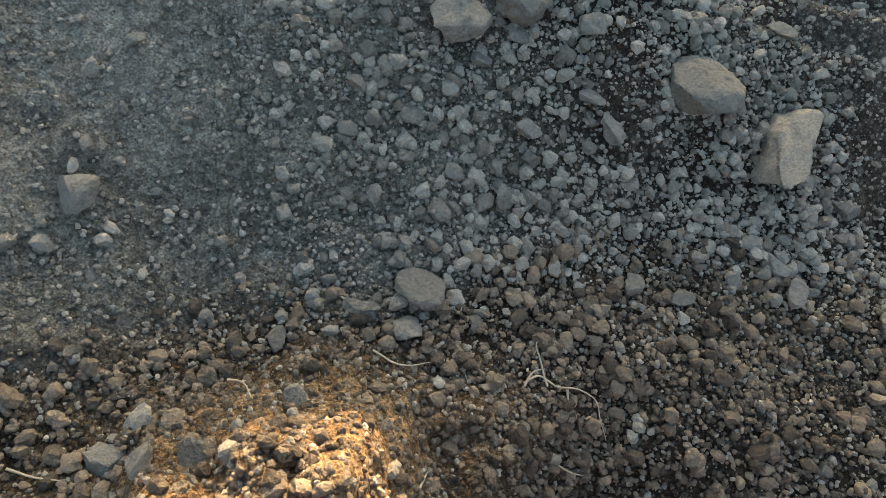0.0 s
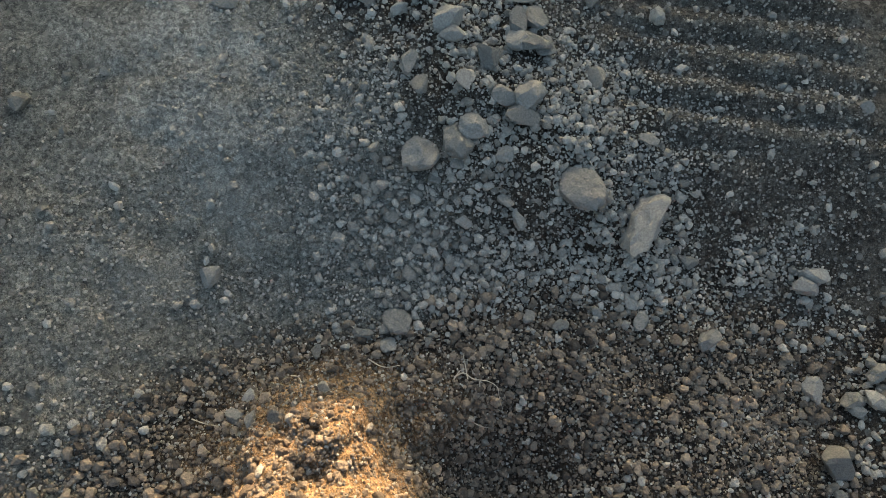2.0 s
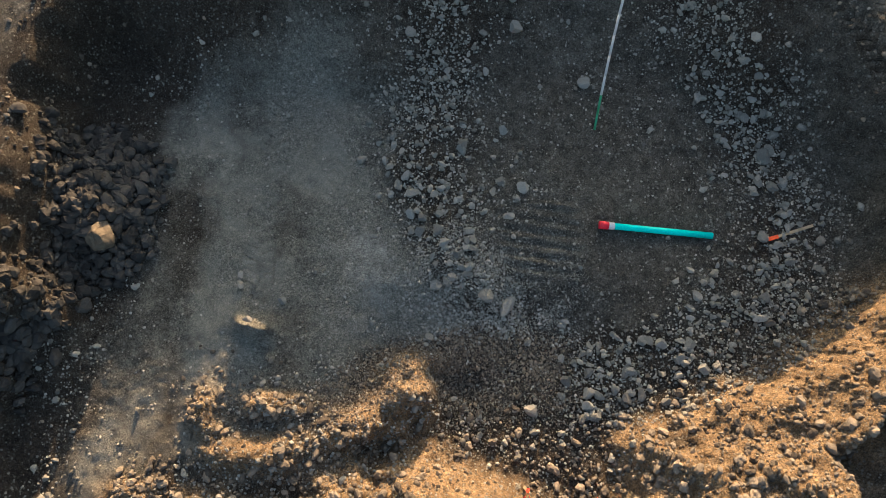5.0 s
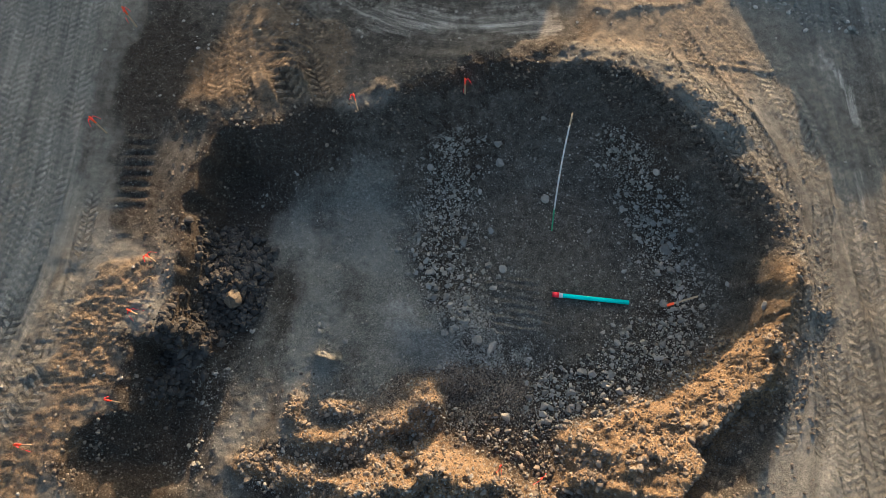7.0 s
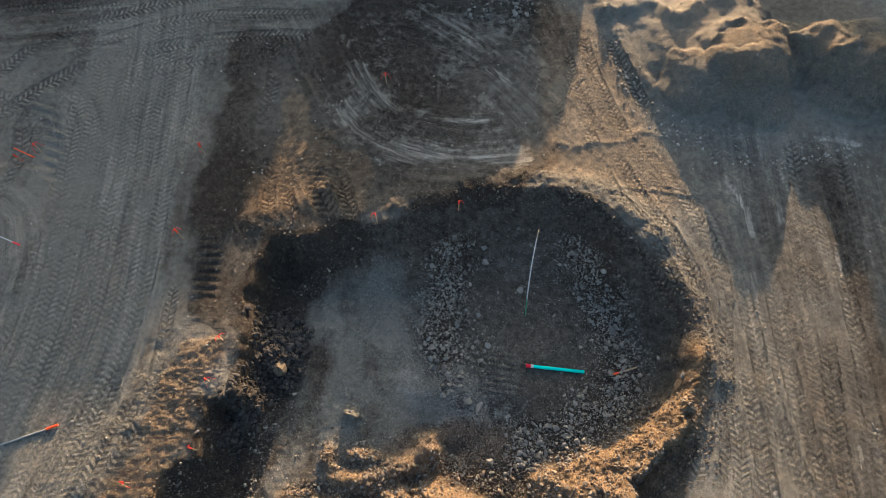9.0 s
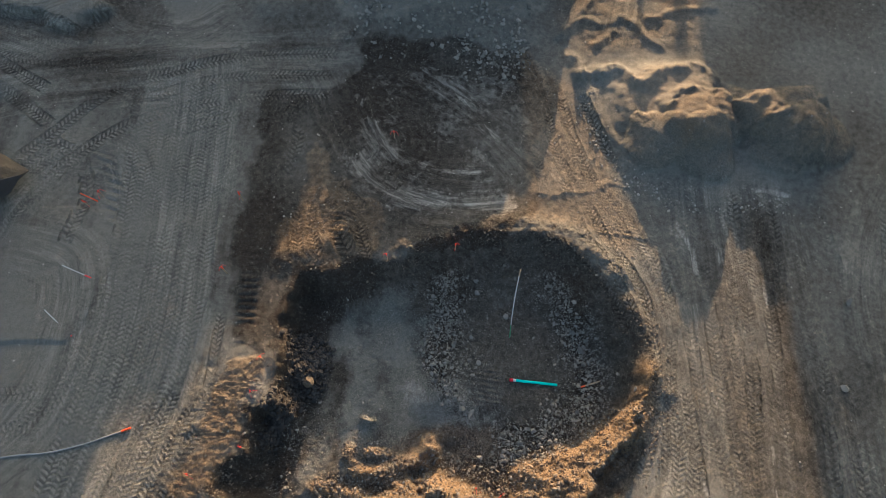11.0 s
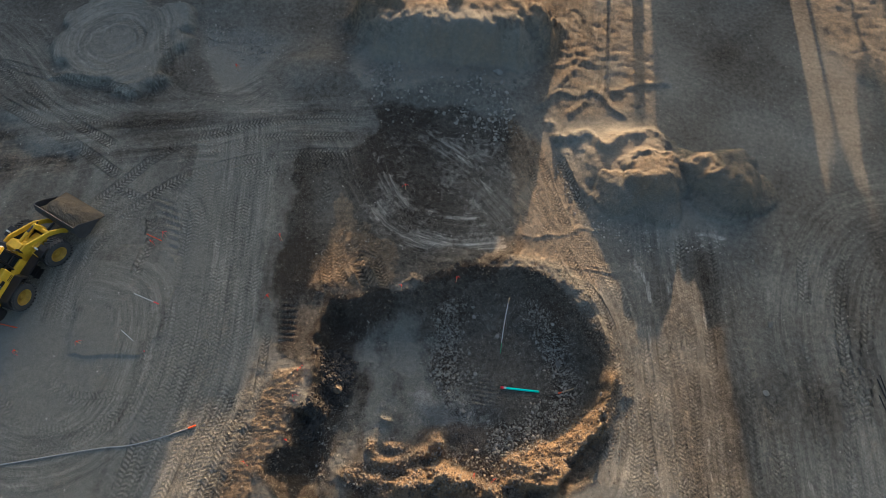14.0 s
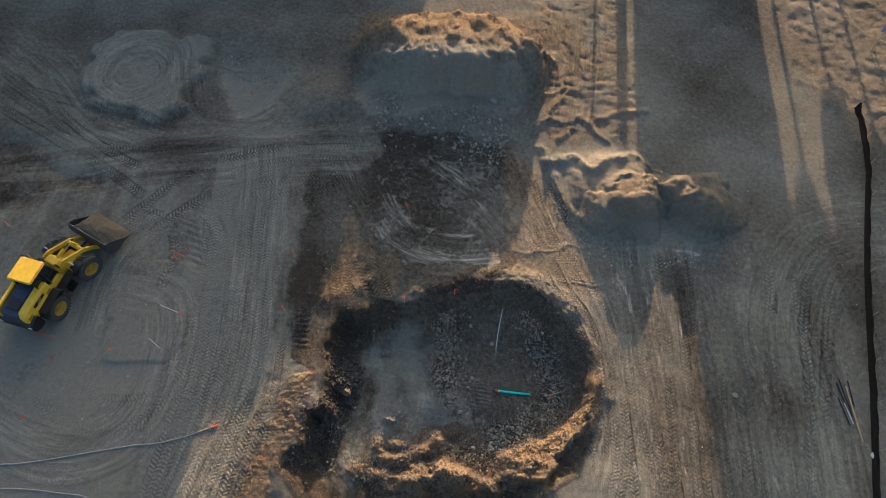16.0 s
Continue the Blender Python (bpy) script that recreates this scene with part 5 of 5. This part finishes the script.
def silt_fence():
    """Black cloth on short posts along the eastern edge of the site."""
    base = new("silt_fence")
    line = smooth_line([(25.5, 19.9), (25.3, 18.0), (24.6, 14.7), (23.2, 10.6), (21.9, 6.5), (20.7, 2.2), (19.7, -1.4), (18.5, -5.3), (17.6, -8.5)], 14)
    z = ground_z(line[:, 0], line[:, 1])
    bm = bmesh.new()
    cols = []
    for k, (p, zz) in enumerate(zip(line, z)):
        h = 0.5 + 0.08 * noise.noise(Vector((k * 0.21, 3, 0)))
        if k < 10:
            h *= 0.75 + 0.6 * (1 - k / 10)
        out = 0.03 * math.sin(k * 0.9) + 0.05 * noise.noise(Vector((k * 0.7, 0, 0)))
        cols.append([bm.verts.new((p[0] + out * u - 0.12 * (1 - u), p[1], zz - 0.06 + h * u)) for u in (0, 0.2, 0.45, 0.7, 1.0)])
    for a, b in zip(cols[:-1], cols[1:]):
        for i in range(4):
            bm.faces.new((a[i], b[i], b[i + 1], a[i + 1]))
    bmesh.ops.solidify(bm, geom=bm.faces[:], thickness=0.012)
    part("cloth", bm, FABRIC, base, "sagging black silt cloth", True)
    for k in range(0, len(line), 9):
        x, y = line[k]
        part("post", slab(x + 0.05, x + 0.09, y - 0.02, y + 0.02, z[k] - 0.3, z[k] + 0.8, 0.005), WOOD, base, "raw wooden post")
    return tagged(base, "black cloth silt fence on wooden posts along the site edge", "fence")


silt_fence()


def braced_sign():
    base = new("site_sign")
    x, y = 29.3, 25.9
    base.location = (x, y, float(ground_z(x, y)))
    for dx in (-0.5, 0.5):
        part("post", slab(dx - 0.045, dx + 0.045, -0.045, 0.045, -0.2, 2.3, 0.008), WOOD, base)
        part("brace", rod((dx, -0.05, 1.3), (dx - 0.1, -0.8, 0.0), 0.035, 8), WOOD, base)
    for h in (0.5, 1.1):
        part("rail", slab(-0.6, 0.6, -0.075, -0.047, h, h + 0.09, 0.006), WOOD, base)
    part("board", slab(-0.75, 0.75, 0.047, 0.07, 1.25, 2.35, 0.01), BLUE, base, "light blue sign board")
    base.rotation_euler = (0, 0, radians(-25))
    return tagged(base, "wooden braced sign with a light blue board", "sign")


braced_sign()

# lengths of timber and steel stacked by the fence
for x0, y0, x1, y1, r, mat, label in ((18.75, 0.3, 18.75, -2.6, 0.045, WOOD, "long pale timber batten lying by the fence"), (18.5, 0.7, 18.62, -1.3, 0.03, BLACKP, "dark steel bar lying by the fence"),
                                      (18.3, 0.5, 18.5, -1.0, 0.03, BLACKP, "dark steel bar lying by the fence"), (18.15, -0.3, 18.35, -1.8, 0.03, BLACKP, "dark steel bar lying by the fence"),
                                      (18.95, 0.6, 18.9, -0.8, 0.03, BLACKP, "dark steel bar lying by the fence"), (18.4, -0.6, 18.55, -1.7, 0.03, PALE, "pale pipe offcut lying by the fence")):
    za, zb = (float(ground_z(x, y)) for x, y in ((x0, y0), (x1, y1)))
    ob = new("batten" if mat is WOOD else "steel_bar", mesh_of(rod((x0, y0, za + r), (x1, y1, zb + r), r, 8), "bar", mat))
    tagged(ob, label, "timber" if mat is WOOD else "bar", "building stock by the fence")


def plastic_bag(x, y):
    bm = bmesh.new()
    bmesh.ops.create_icosphere(bm, subdivisions=3, radius=0.16)
    for v in bm.verts:
        v.co *= 1 + 0.35 * noise.noise(v.co * 9)
        v.co.z *= 0.5
    ob = new("plastic_bag", mesh_of(bm, "plastic_bag", PALE))
    ob.location = (x, y, float(ground_z(x, y)) + 0.06)
    return tagged(ob, "crumpled white plastic bag at the foot of the fence", "bag")


plastic_bag(19.1, -3.3)


# ---- stones ----
def cut_shape(verts, seed, planes=9, rough=0.06, soft=0.0):
    """Sphere points pushed onto a random many-sided stone, lumpy where soft is above 0."""
    rng = np.random.default_rng(seed)
    p = rng.normal(size=(planes, 3))
    p /= np.linalg.norm(p, axis=1)[:, None]
    d = rng.uniform(0.5 + 0.2 * soft, 0.9, planes)
    q = verts @ p.T
    r = np.min(np.where(q > 0.05, d / np.maximum(q, 0.05), 9), axis=1)
    r = np.minimum(r, 1.15 - 0.15 * soft) * (1 + rough * rng.normal(size=len(verts)))
    for k in range(3):
        r = r * (1 + 0.06 * soft * np.sin(verts @ rng.normal(size=3) * (3.5 + 2 * k) + 6 * rng.uniform()))
    return verts * r[:, None] * rng.uniform([0.75, 0.6 + 0.1 * soft, 0.5 + 0.15 * soft], [1.15, 0.95, 0.8 + 0.1 * soft])


def sphere_points(level):
    bm = bmesh.new()
    bmesh.ops.create_icosphere(bm, subdivisions=level, radius=1)
    v = np.array([w.co for w in bm.verts])
    f = np.array([[w.index for w in g.verts] for g in bm.faces])
    bm.free()
    return v, f


BALL1, BALL2, BALL3, BALL5 = sphere_points(1), sphere_points(2), sphere_points(3), sphere_points(5)


def heap_of_stones(name, x, y, r, ball, material, label, category, sink=0.25, seed=5, flat=True, planes=7):
    """Loose stones at the places x, y with radii r, all lying on the ground, as one mesh."""
    rng = np.random.default_rng(seed)
    kinds = [cut_shape(ball[0], seed * 100 + k, planes, 0.09, 0.35) for k in range(14)]
    n, nv, nf = len(x), len(ball[0]), len(ball[1])
    z = ground_z(x, y) + r * (0.55 - sink * rng.uniform(0.4, 1.6, n))
    co, turn, which = np.empty((n, nv, 3)), rng.uniform(0, 2 * math.pi, n), rng.integers(0, 14, n)
    tip = rng.uniform(-0.7, 0.7, n)
    for k in range(14):
        m = which == k
        s = kinds[k][None] * r[m][:, None, None]
        c, w = np.cos(tip[m])[:, None], np.sin(tip[m])[:, None]
        sy, sz = s[..., 1] * c - s[..., 2] * w, s[..., 1] * w + s[..., 2] * c
        c, w = np.cos(turn[m])[:, None], np.sin(turn[m])[:, None]
        co[m] = np.stack([s[..., 0] * c - sy * w, s[..., 0] * w + sy * c, sz], -1)
    co += np.stack([x, y, z], -1)[:, None]
    faces = (ball[1][None] + (np.arange(n) * nv)[:, None, None]).reshape(-1, 3)
    me = bpy.data.meshes.new(name)
    me.vertices.add(n * nv)
    me.vertices.foreach_set("co", co.astype(np.float32).ravel())
    me.loops.add(faces.size)
    me.loops.foreach_set("vertex_index", faces.astype(np.int32).ravel())
    me.polygons.add(len(faces))
    me.polygons.foreach_set("loop_start", np.arange(0, faces.size, 3, dtype=np.int32))
    me.polygons.foreach_set("use_smooth", np.full(len(faces), not flat))
    me.update(calc_edges=True)
    me.materials.append(material)
    return tagged(new(name, me), label, category, kind="stuff")


BELT = smooth_line([(-2.4, 3.8), (-2.9, 1.2), (-2.6, -0.4), (-2.1, -1.2), (-1.3, -2.1), (0.4, -2.6), (2.2, -1.7), (3.1, 0.2), (2.8, 1.8), (2.0, 3.8)])


def belt_weight(x, y):
    m, near, off, arc, run = along(BELT, x, y, 2.5)
    w = np.zeros_like(x)
    w[m] = np.exp(-(near / 0.75) ** 2)
    return w


def sown(count, box, sizes, weight, seed, power=2.2):
    """Random places in a box, kept where the weight says so, with sizes of which the small ones are many."""
    rng = np.random.default_rng(seed)
    x, y = rng.uniform(box[0], box[1], count * 6), rng.uniform(box[2], box[3], count * 6)
    keep = np.where(rng.uniform(0, 1, count * 6) < weight(x, y))[0][:count]
    u = rng.uniform(0, 1, len(keep))
    return x[keep], y[keep], sizes[0] + (sizes[1] - sizes[0]) * u ** power


def soil_at(field, x, y):
    i, j = np.clip(np.searchsorted(GX, x), 0, len(GX) - 1), np.clip(np.searchsorted(GY, y), 0, len(GY) - 1)
    return field[j, i]


def lobe_weight(x, y):
    return 1 - 0.8 * step(-0.1, 0.4, inside(LOBE, x, y) + 0.25 * vnoise(x, y, 0.6, 81))


def south(x, y):
    return step(-1.65, -1.95, y - 0.45 * np.minimum(0, x + 3.1) + 0.15 * vnoise(x, y, 0.5, 83))


def near_fade(x, y):
    """1 on the stretch of pit floor that is passed closest, fading out round it."""
    d = inside([(-4.2, -2.6), (-0.9, -2.6), (-0.9, -0.6), (-4.2, -0.6)], x, y) + 0.25 * vnoise(x, y, 0.5, 86)
    return step(-0.8, 0.1, d)


def near_weight(x, y):
    return np.clip((0.10 + 0.8 * belt_weight(x, y) + 0.7 * np.exp(-((x + 2.85) / 0.45) ** 2 - ((y + 1.3) / 0.5) ** 2) + 0.5 * south(x, y)) * (0.3 + 0.7 * lobe_weight(x, y)) + 0.2, 0, 1) * (0.7 + 0.5 * vnoise(x, y, 0.25, 85)) * near_fade(x, y)


NEAR = (-5.1, 0.0, -3.4, 0.2)
def grey(x, y):
    return near_weight(x, y) * (1 - 0.85 * south(x, y))


def earthy(x, y):
    return np.clip(near_fade(x, y) * south(x, y) * (0.75 + 0.4 * vnoise(x, y, 0.3, 88)), 0, 1)


x, y, r = sown(36000, NEAR, (0.003, 0.012), lambda x, y: np.clip(1.4 * grey(x, y) + 0.15 * near_fade(x, y), 0, 1), 1, 1.7)
heap_of_stones("grit", x, y, r, BALL1, PEBBLE, "grey grit and small gravel on the pit floor", "gravel", 0.1, 1)
x, y, r = sown(4600, NEAR, (0.010, 0.034), lambda x, y: grey(x, y) ** 1.5, 2, 2.6)
heap_of_stones("gravel", x, y, r, BALL2, PEBBLE, "dusty grey broken stones lying on the pit floor", "gravel", 0.15, 2, True, 10)
x, y, r = sown(18000, NEAR, (0.004, 0.015), earthy, 21, 1.8)
heap_of_stones("soil_crumbs", x, y, r, BALL1, CLOD, "dark brown crumbs of moist soil", "clods", 0.1, 21)
x, y, r = sown(2200, NEAR, (0.012, 0.036), earthy, 22, 2.4)
heap_of_stones("soil_lumps", x, y, r, BALL2, CLOD, "brown lumps of soil and stone below the spoil", "clods", 0.15, 22, True, 10)
PITBOX = (-9.5, 5.0, -4.8, 5.4)


def floor_weight(x, y):
    middle = step(0, 0.4, inside([(-0.9, 1.6), (1.6, 1.9), (2.0, -0.6), (0.8, -1.6), (-0.8, -1.2)], x, y))
    return np.clip((0.13 + 0.85 * belt_weight(x, y) + 0.35 * step(-1.6, -2.4, y)) * lobe_weight(x, y) * (1 - 0.75 * middle) + 0.05, 0, 1) * (0.75 + 0.6 * vnoise(x, y, 0.7, 87)) * (inside(PIT, x, y) > 1.0) * (inside(FACE_FOOT + FACE_TOP[::-1], x, y) < 0.1) * (1 - near_fade(x, y))


x, y, r = sown(15000, PITBOX, (0.007, 0.030), floor_weight, 3, 1.6)
heap_of_stones("pit_gravel", x, y, r, BALL1, PEBBLE, "grey gravel strewn over the pit floor", "gravel", 0.25, 3)
x, y, r = sown(2000, PITBOX, (0.024, 0.075), lambda x, y: 1.2 * floor_weight(x, y) ** 1.6, 4, 2.2)
heap_of_stones("pit_stones", x, y, r, BALL2, RUBBLE, "dusty grey stones in a loose belt", "stones", 0.2, 4, True, 9)


def spoil_weight(x, y):
    w = np.zeros_like(x)
    for mx, my, h, rx, ry in SPOIL:
        w = np.maximum(w, np.exp(-((x - mx) / rx / 1.3) ** 2 - ((y - my) / ry / 1.3) ** 2))
    w = np.maximum(w, 0.8 * step(-0.2, 0.2, inside(FACE_FOOT + FACE_TOP[::-1], x, y)))
    return w * (0.6 + 0.6 * vnoise(x, y, 0.5, 89)) * (1 - near_fade(x, y))


x, y, r = sown(6000, (-7.5, 5.2, -5.5, -1.0), (0.010, 0.05), spoil_weight, 6, 2.0)
heap_of_stones("earth_clods", x, y, r, BALL1, CLOD, "crumbly brown earth clods on the spoil", "clods", 0.3, 6)
x, y, r = sown(1200, (-7.5, 5.2, -5.5, -1.0), (0.03, 0.10), spoil_weight, 7, 2.2)
heap_of_stones("large_clods", x, y, r, BALL2, CLOD, "broken brown lumps of dry earth", "clods", 0.3, 7, True, 9)


def clod_weight(x, y):
    return np.clip(step(0, 0.5, inside([(-9.4, 1.8), (-8.2, 2.0), (-7.1, 1.1), (-7.3, -0.6), (-8.3, -1.6), (-8.9, -3.0), (-9.9, -3.0), (-9.6, -1.2), (-9.0, 0.0)], x, y)), 0, 1)


x, y, r = sown(1500, (-10.2, -6.6, -3.6, 2.4), (0.035, 0.14), clod_weight, 8, 2.0)
heap_of_stones("dark_clods", x, y, r, BALL2, DARKCLOD, "dark moist clods heaped below the rim", "clods", 0.15, 8, True, 8)


def rim_weight(x, y):
    d = inside(PIT, x, y)
    return np.exp(-((d + 0.2) / 0.7) ** 2) * (0.5 + 0.7 * vnoise(x, y, 0.8, 91))


x, y, r = sown(4000, (-12.5, 6.5, -5.5, 7.0), (0.012, 0.06), rim_weight, 9, 2.4)
heap_of_stones("rim_crumbs", x, y, r, BALL1, CLOD, "brown crumbs of earth along the rim", "clods", 0.3, 9)


def foot_weight(x, y):
    patches = np.maximum(step(-0.5, 0.6, inside([(-8.31, 18.98), (-7.72, 16.84), (-6.23, 16.56), (-5.48, 18.11), (-6.38, 19.8)], x, y)), step(-0.5, 0.6, inside([(-3.1, 16.45), (-2.53, 13.77), (-0.75, 13.61), (1.02, 14.99), (0.83, 17.77), (-1.42, 18.41)], x, y)))
    loose = 0.3 * step(0, 1.5, inside([(-8.5, 18.5), (-7, 14.6), (-2, 14.4), (1.5, 15.5), (2.6, 19), (-1, 20)], x, y))
    return np.maximum(patches * (0.6 + 0.7 * vnoise(x, y, 0.9, 93)), loose * (0.4 + 0.9 * vnoise(x, y, 1.4, 93)))


x, y, r = sown(1100, (-9, 3, 14, 20.5), (0.02, 0.14), foot_weight, 10, 3.0)
heap_of_stones("rubble", x, y, r, BALL2, RUBBLE, "grey rubble at the foot of the spoil heap", "stones", 0.3, 10)
x, y, r = sown(900, (-21.5, -12, 18.5, 24), (0.02, 0.10), lambda x, y: step(0, 1.2, inside([(-19.5, 24), (-14, 22.5), (-12.5, 20), (-15, 19.5), (-19, 21.5)], x, y)), 11, 2.6)
heap_of_stones("far_rubble", x, y, r, BALL1, RUBBLE, "grey stones scattered between low mounds", "stones", 0.3, 11)
x, y, r = sown(5000, (-30, 27, -6, 28), (0.012, 0.06), lambda x, y: np.where(inside(PIT, x, y) > 0, 0, 0.25 + 0.3 * vnoise(x, y, 2.5, 95) + 0.3 * (soil_at(BROWN, x, y) > 0.5)), 12, 3.0)
heap_of_stones("scattered_pebbles", x, y, r, BALL1, PEBBLE, "small pebbles strewn over the bare ground", "gravel", 0.3, 12)
x, y, r = sown(1500, (3, 16, 7, 20), (0.015, 0.09), lambda x, y: np.exp(-(along(smooth_line([(3.5, 13), (4.2, 10.6), (5.2, 8.9), (6.4, 8.1), (8.5, 7.4), (12, 7.6)]), x, y, 99)[1].reshape(x.shape) / 0.45) ** 2), 13, 2.4)
heap_of_stones("heap_crumbs", x, y, r, BALL1, PEBBLE, "crumbs along the foot of the heaps", "gravel", 0.3, 13)


def rock_meshes(ball, count, seed, fine):
    out = []
    for k in range(count):
        v, f = ball
        co = cut_shape(v, seed + k, 9, 0.0, 0.5 if fine else 0.1)
        co = co + np.array([0.06 * noise.noise_vector(Vector(c) * 2.6 + Vector((k, 0, 0))) + 0.03 * noise.noise_vector(Vector(c) * 7 + Vector((k, 5, 0)))
                            + fine * noise.noise_vector(Vector(c) * 17 + Vector((k, 9, 0))) for c in co])
        me = bpy.data.meshes.new("rock")
        me.from_pydata(co.tolist(), [], f.tolist())
        me.materials.append(STONE)
        me.shade_smooth()
        me.set_sharp_from_angle(angle=radians(40 if fine else 24))
        out.append(me)
    return out


ROCKS = rock_meshes(BALL3, 10, 900, 0.0) + rock_meshes(BALL5, 5, 940, 0.016)
ROCK_COUNT = [0]


def rock(x, y, size, shape=None, label="dusty grey broken rock lying on the pit floor", sink=0.3, flat=0.75, turn=None):
    k = ROCK_COUNT[0]
    ROCK_COUNT[0] += 1
    rng = random.Random(k + 50)
    ob = new("rock", ROCKS[k % 10 if shape is None else shape])
    s = size / 2 * 1.15
    ob.location = (x, y, float(ground_z(x, y)) + s * flat * (0.75 - sink))
    ob.rotation_euler = (rng.uniform(-0.35, 0.35), rng.uniform(-0.35, 0.35), rng.uniform(0, 6.28) if turn is None else turn)
    ob.scale = (s * rng.uniform(0.9, 1.1), s * rng.uniform(0.9, 1.1), s * flat * rng.uniform(0.9, 1.1))
    return tagged(ob, label, "rock", "rocks in the pit")


BIG_ROCKS = [(-1.97, -1.17, 0.245), (-1.63, -1.33, 0.30), (-2.80, -1.00, 0.20), (-2.62, -0.95, 0.18), (-2.53, -0.87, 0.14), (-2.91, -1.81, 0.14), (-3.08, -1.87, 0.09), (-2.95, -1.93, 0.09), (-2.99, -1.14, 0.07), (-2.85, -1.57, 0.08), (-2.94, -1.29, 0.07), (-2.29, -1.31, 0.10), (-2.37, -1.01, 0.10)]
MID_ROCKS = [(-2.36, -1.22, 0.10), (-1.37, -1.50, 0.09), (-2.07, -1.83, 0.10), (-2.23, -1.79, 0.09), (-1.70, -1.71, 0.10), (-1.77, -1.64, 0.09), (-1.87, -1.77, 0.08), (-2.56, -1.40, 0.08), (-2.57, -1.32, 0.08), (-2.72, -1.11, 0.08), (-2.61, -1.05, 0.08), (-3.83, -1.60, 0.12), (-3.31, -1.96, 0.08), (-1.97, -1.68, 0.08), (-1.64, -1.82, 0.10), (-3.60, -2.18, 0.09), (-3.24, -2.15, 0.09), (-3.56, -2.29, 0.09), (-3.66, -2.27, 0.09), (-3.44, -2.28, 0.09)]
PIT_ROCKS = [(-3.19, 0.57, 0.27), (-2.77, -0.10, 0.20), (-2.19, -0.25, 0.20), (-2.14, -0.41, 0.16), (-3.45, 0.72, 0.18), (-3.58, 1.05, 0.18), (-3.39, 1.34, 0.17),
             (-2.32, 1.50, 0.26), (-1.70, 0.80, 0.18), (-1.33, 0.69, 0.22), (-1.57, 0.18, 0.22), (-1.42, 0.49, 0.12), (-2.86, -0.54, 0.13), (-2.80, -0.68, 0.13),
             (-1.86, -0.56, 0.12), (-1.30, -1.91, 0.15), (-0.42, -0.71, 0.10), (-0.07, -1.13, 0.09), (0.10, -1.79, 0.11), (0.55, -1.89, 0.18)]
FLOOR_ROCKS = [(0.25, -2.38, 0.22), (0.06, -2.66, 0.16), (-0.38, -2.93, 0.2), (-0.80, -2.75, 0.16), (1.32, -1.38, 0.14), (1.16, -1.47, 0.12), (-5.96, -0.84, 0.16),
               (-5.94, -1.03, 0.2), (-5.26, -1.26, 0.15), (-5.73, -1.62, 0.15), (-3.56, 0.55, 0.15), (-3.20, -0.09, 0.16), (-3.06, 0.66, 0.14), (-3.78, 1.50, 0.14)]
EAST_ROCKS = [(2.93, 1.29, 0.30), (4.54, 3.04, 0.16), (3.46, 4.11, 0.15), (-1.43, 4.08, 0.26), (-1.39, 3.61, 0.24), (-0.16, 2.68, 0.24), (-1.63, 1.77, 0.2), (-2.35, 1.43, 0.2),
              (2.42, -1.55, 0.22), (0.63, -1.90, 0.2), (0.33, -2.37, 0.2), (4.23, 0.27, 0.2), (3.55, -0.71, 0.18), (1.96, 1.00, 0.16), (2.23, 1.60, 0.18), (2.63, 2.00, 0.2),
              (1.85, 2.40, 0.2), (3.12, 1.69, 0.18), (3.17, 0.83, 0.18), (2.65, 0.68, 0.16), (1.39, -0.74, 0.14), (2.10, -0.59, 0.16)]
for k, (x, y, s) in enumerate(BIG_ROCKS):
    rock(x, y, s, 10 + k % 5, "pale dusty boulder lying among gravel on the pit floor" if s > 0.2 else "dusty grey broken rock lying on the pit floor")
for x, y, s in MID_ROCKS + PIT_ROCKS + FLOOR_ROCKS + EAST_ROCKS:
    rock(x, y, s * 0.9)
rng = np.random.default_rng(77)
for k in range(150):
    t = rng.uniform(0, len(BELT) - 1.001)
    p = BELT[int(t)] + (BELT[int(t) + 1] - BELT[int(t)]) * (t % 1) + rng.normal(size=2) * 0.45
    if not (-4.1 < p[0] < -0.9 and -2.5 < p[1] < -0.9):
        rock(p[0], p[1], rng.uniform(0.09, 0.2))
rock(0.2, 19.1, 0.5, 3, "pale round boulder on the grey slope of the heap", 0.3, 0.8)
rock(13.6, 3.2, 0.42, 5, "grey boulder lying on the trampled ground", 0.3, 0.6)
rock(12.6, -0.3, 0.3, 2, "grey stone lying on the trampled ground", 0.3, 0.6)
lump = rock(-8.1, -0.3, 0.5, 12, "sunlit pale lump of earth among dark clods", 0.1, 0.9)
lump.data = lump.data.copy()
lump.data.materials[0] = CLOD_SOIL
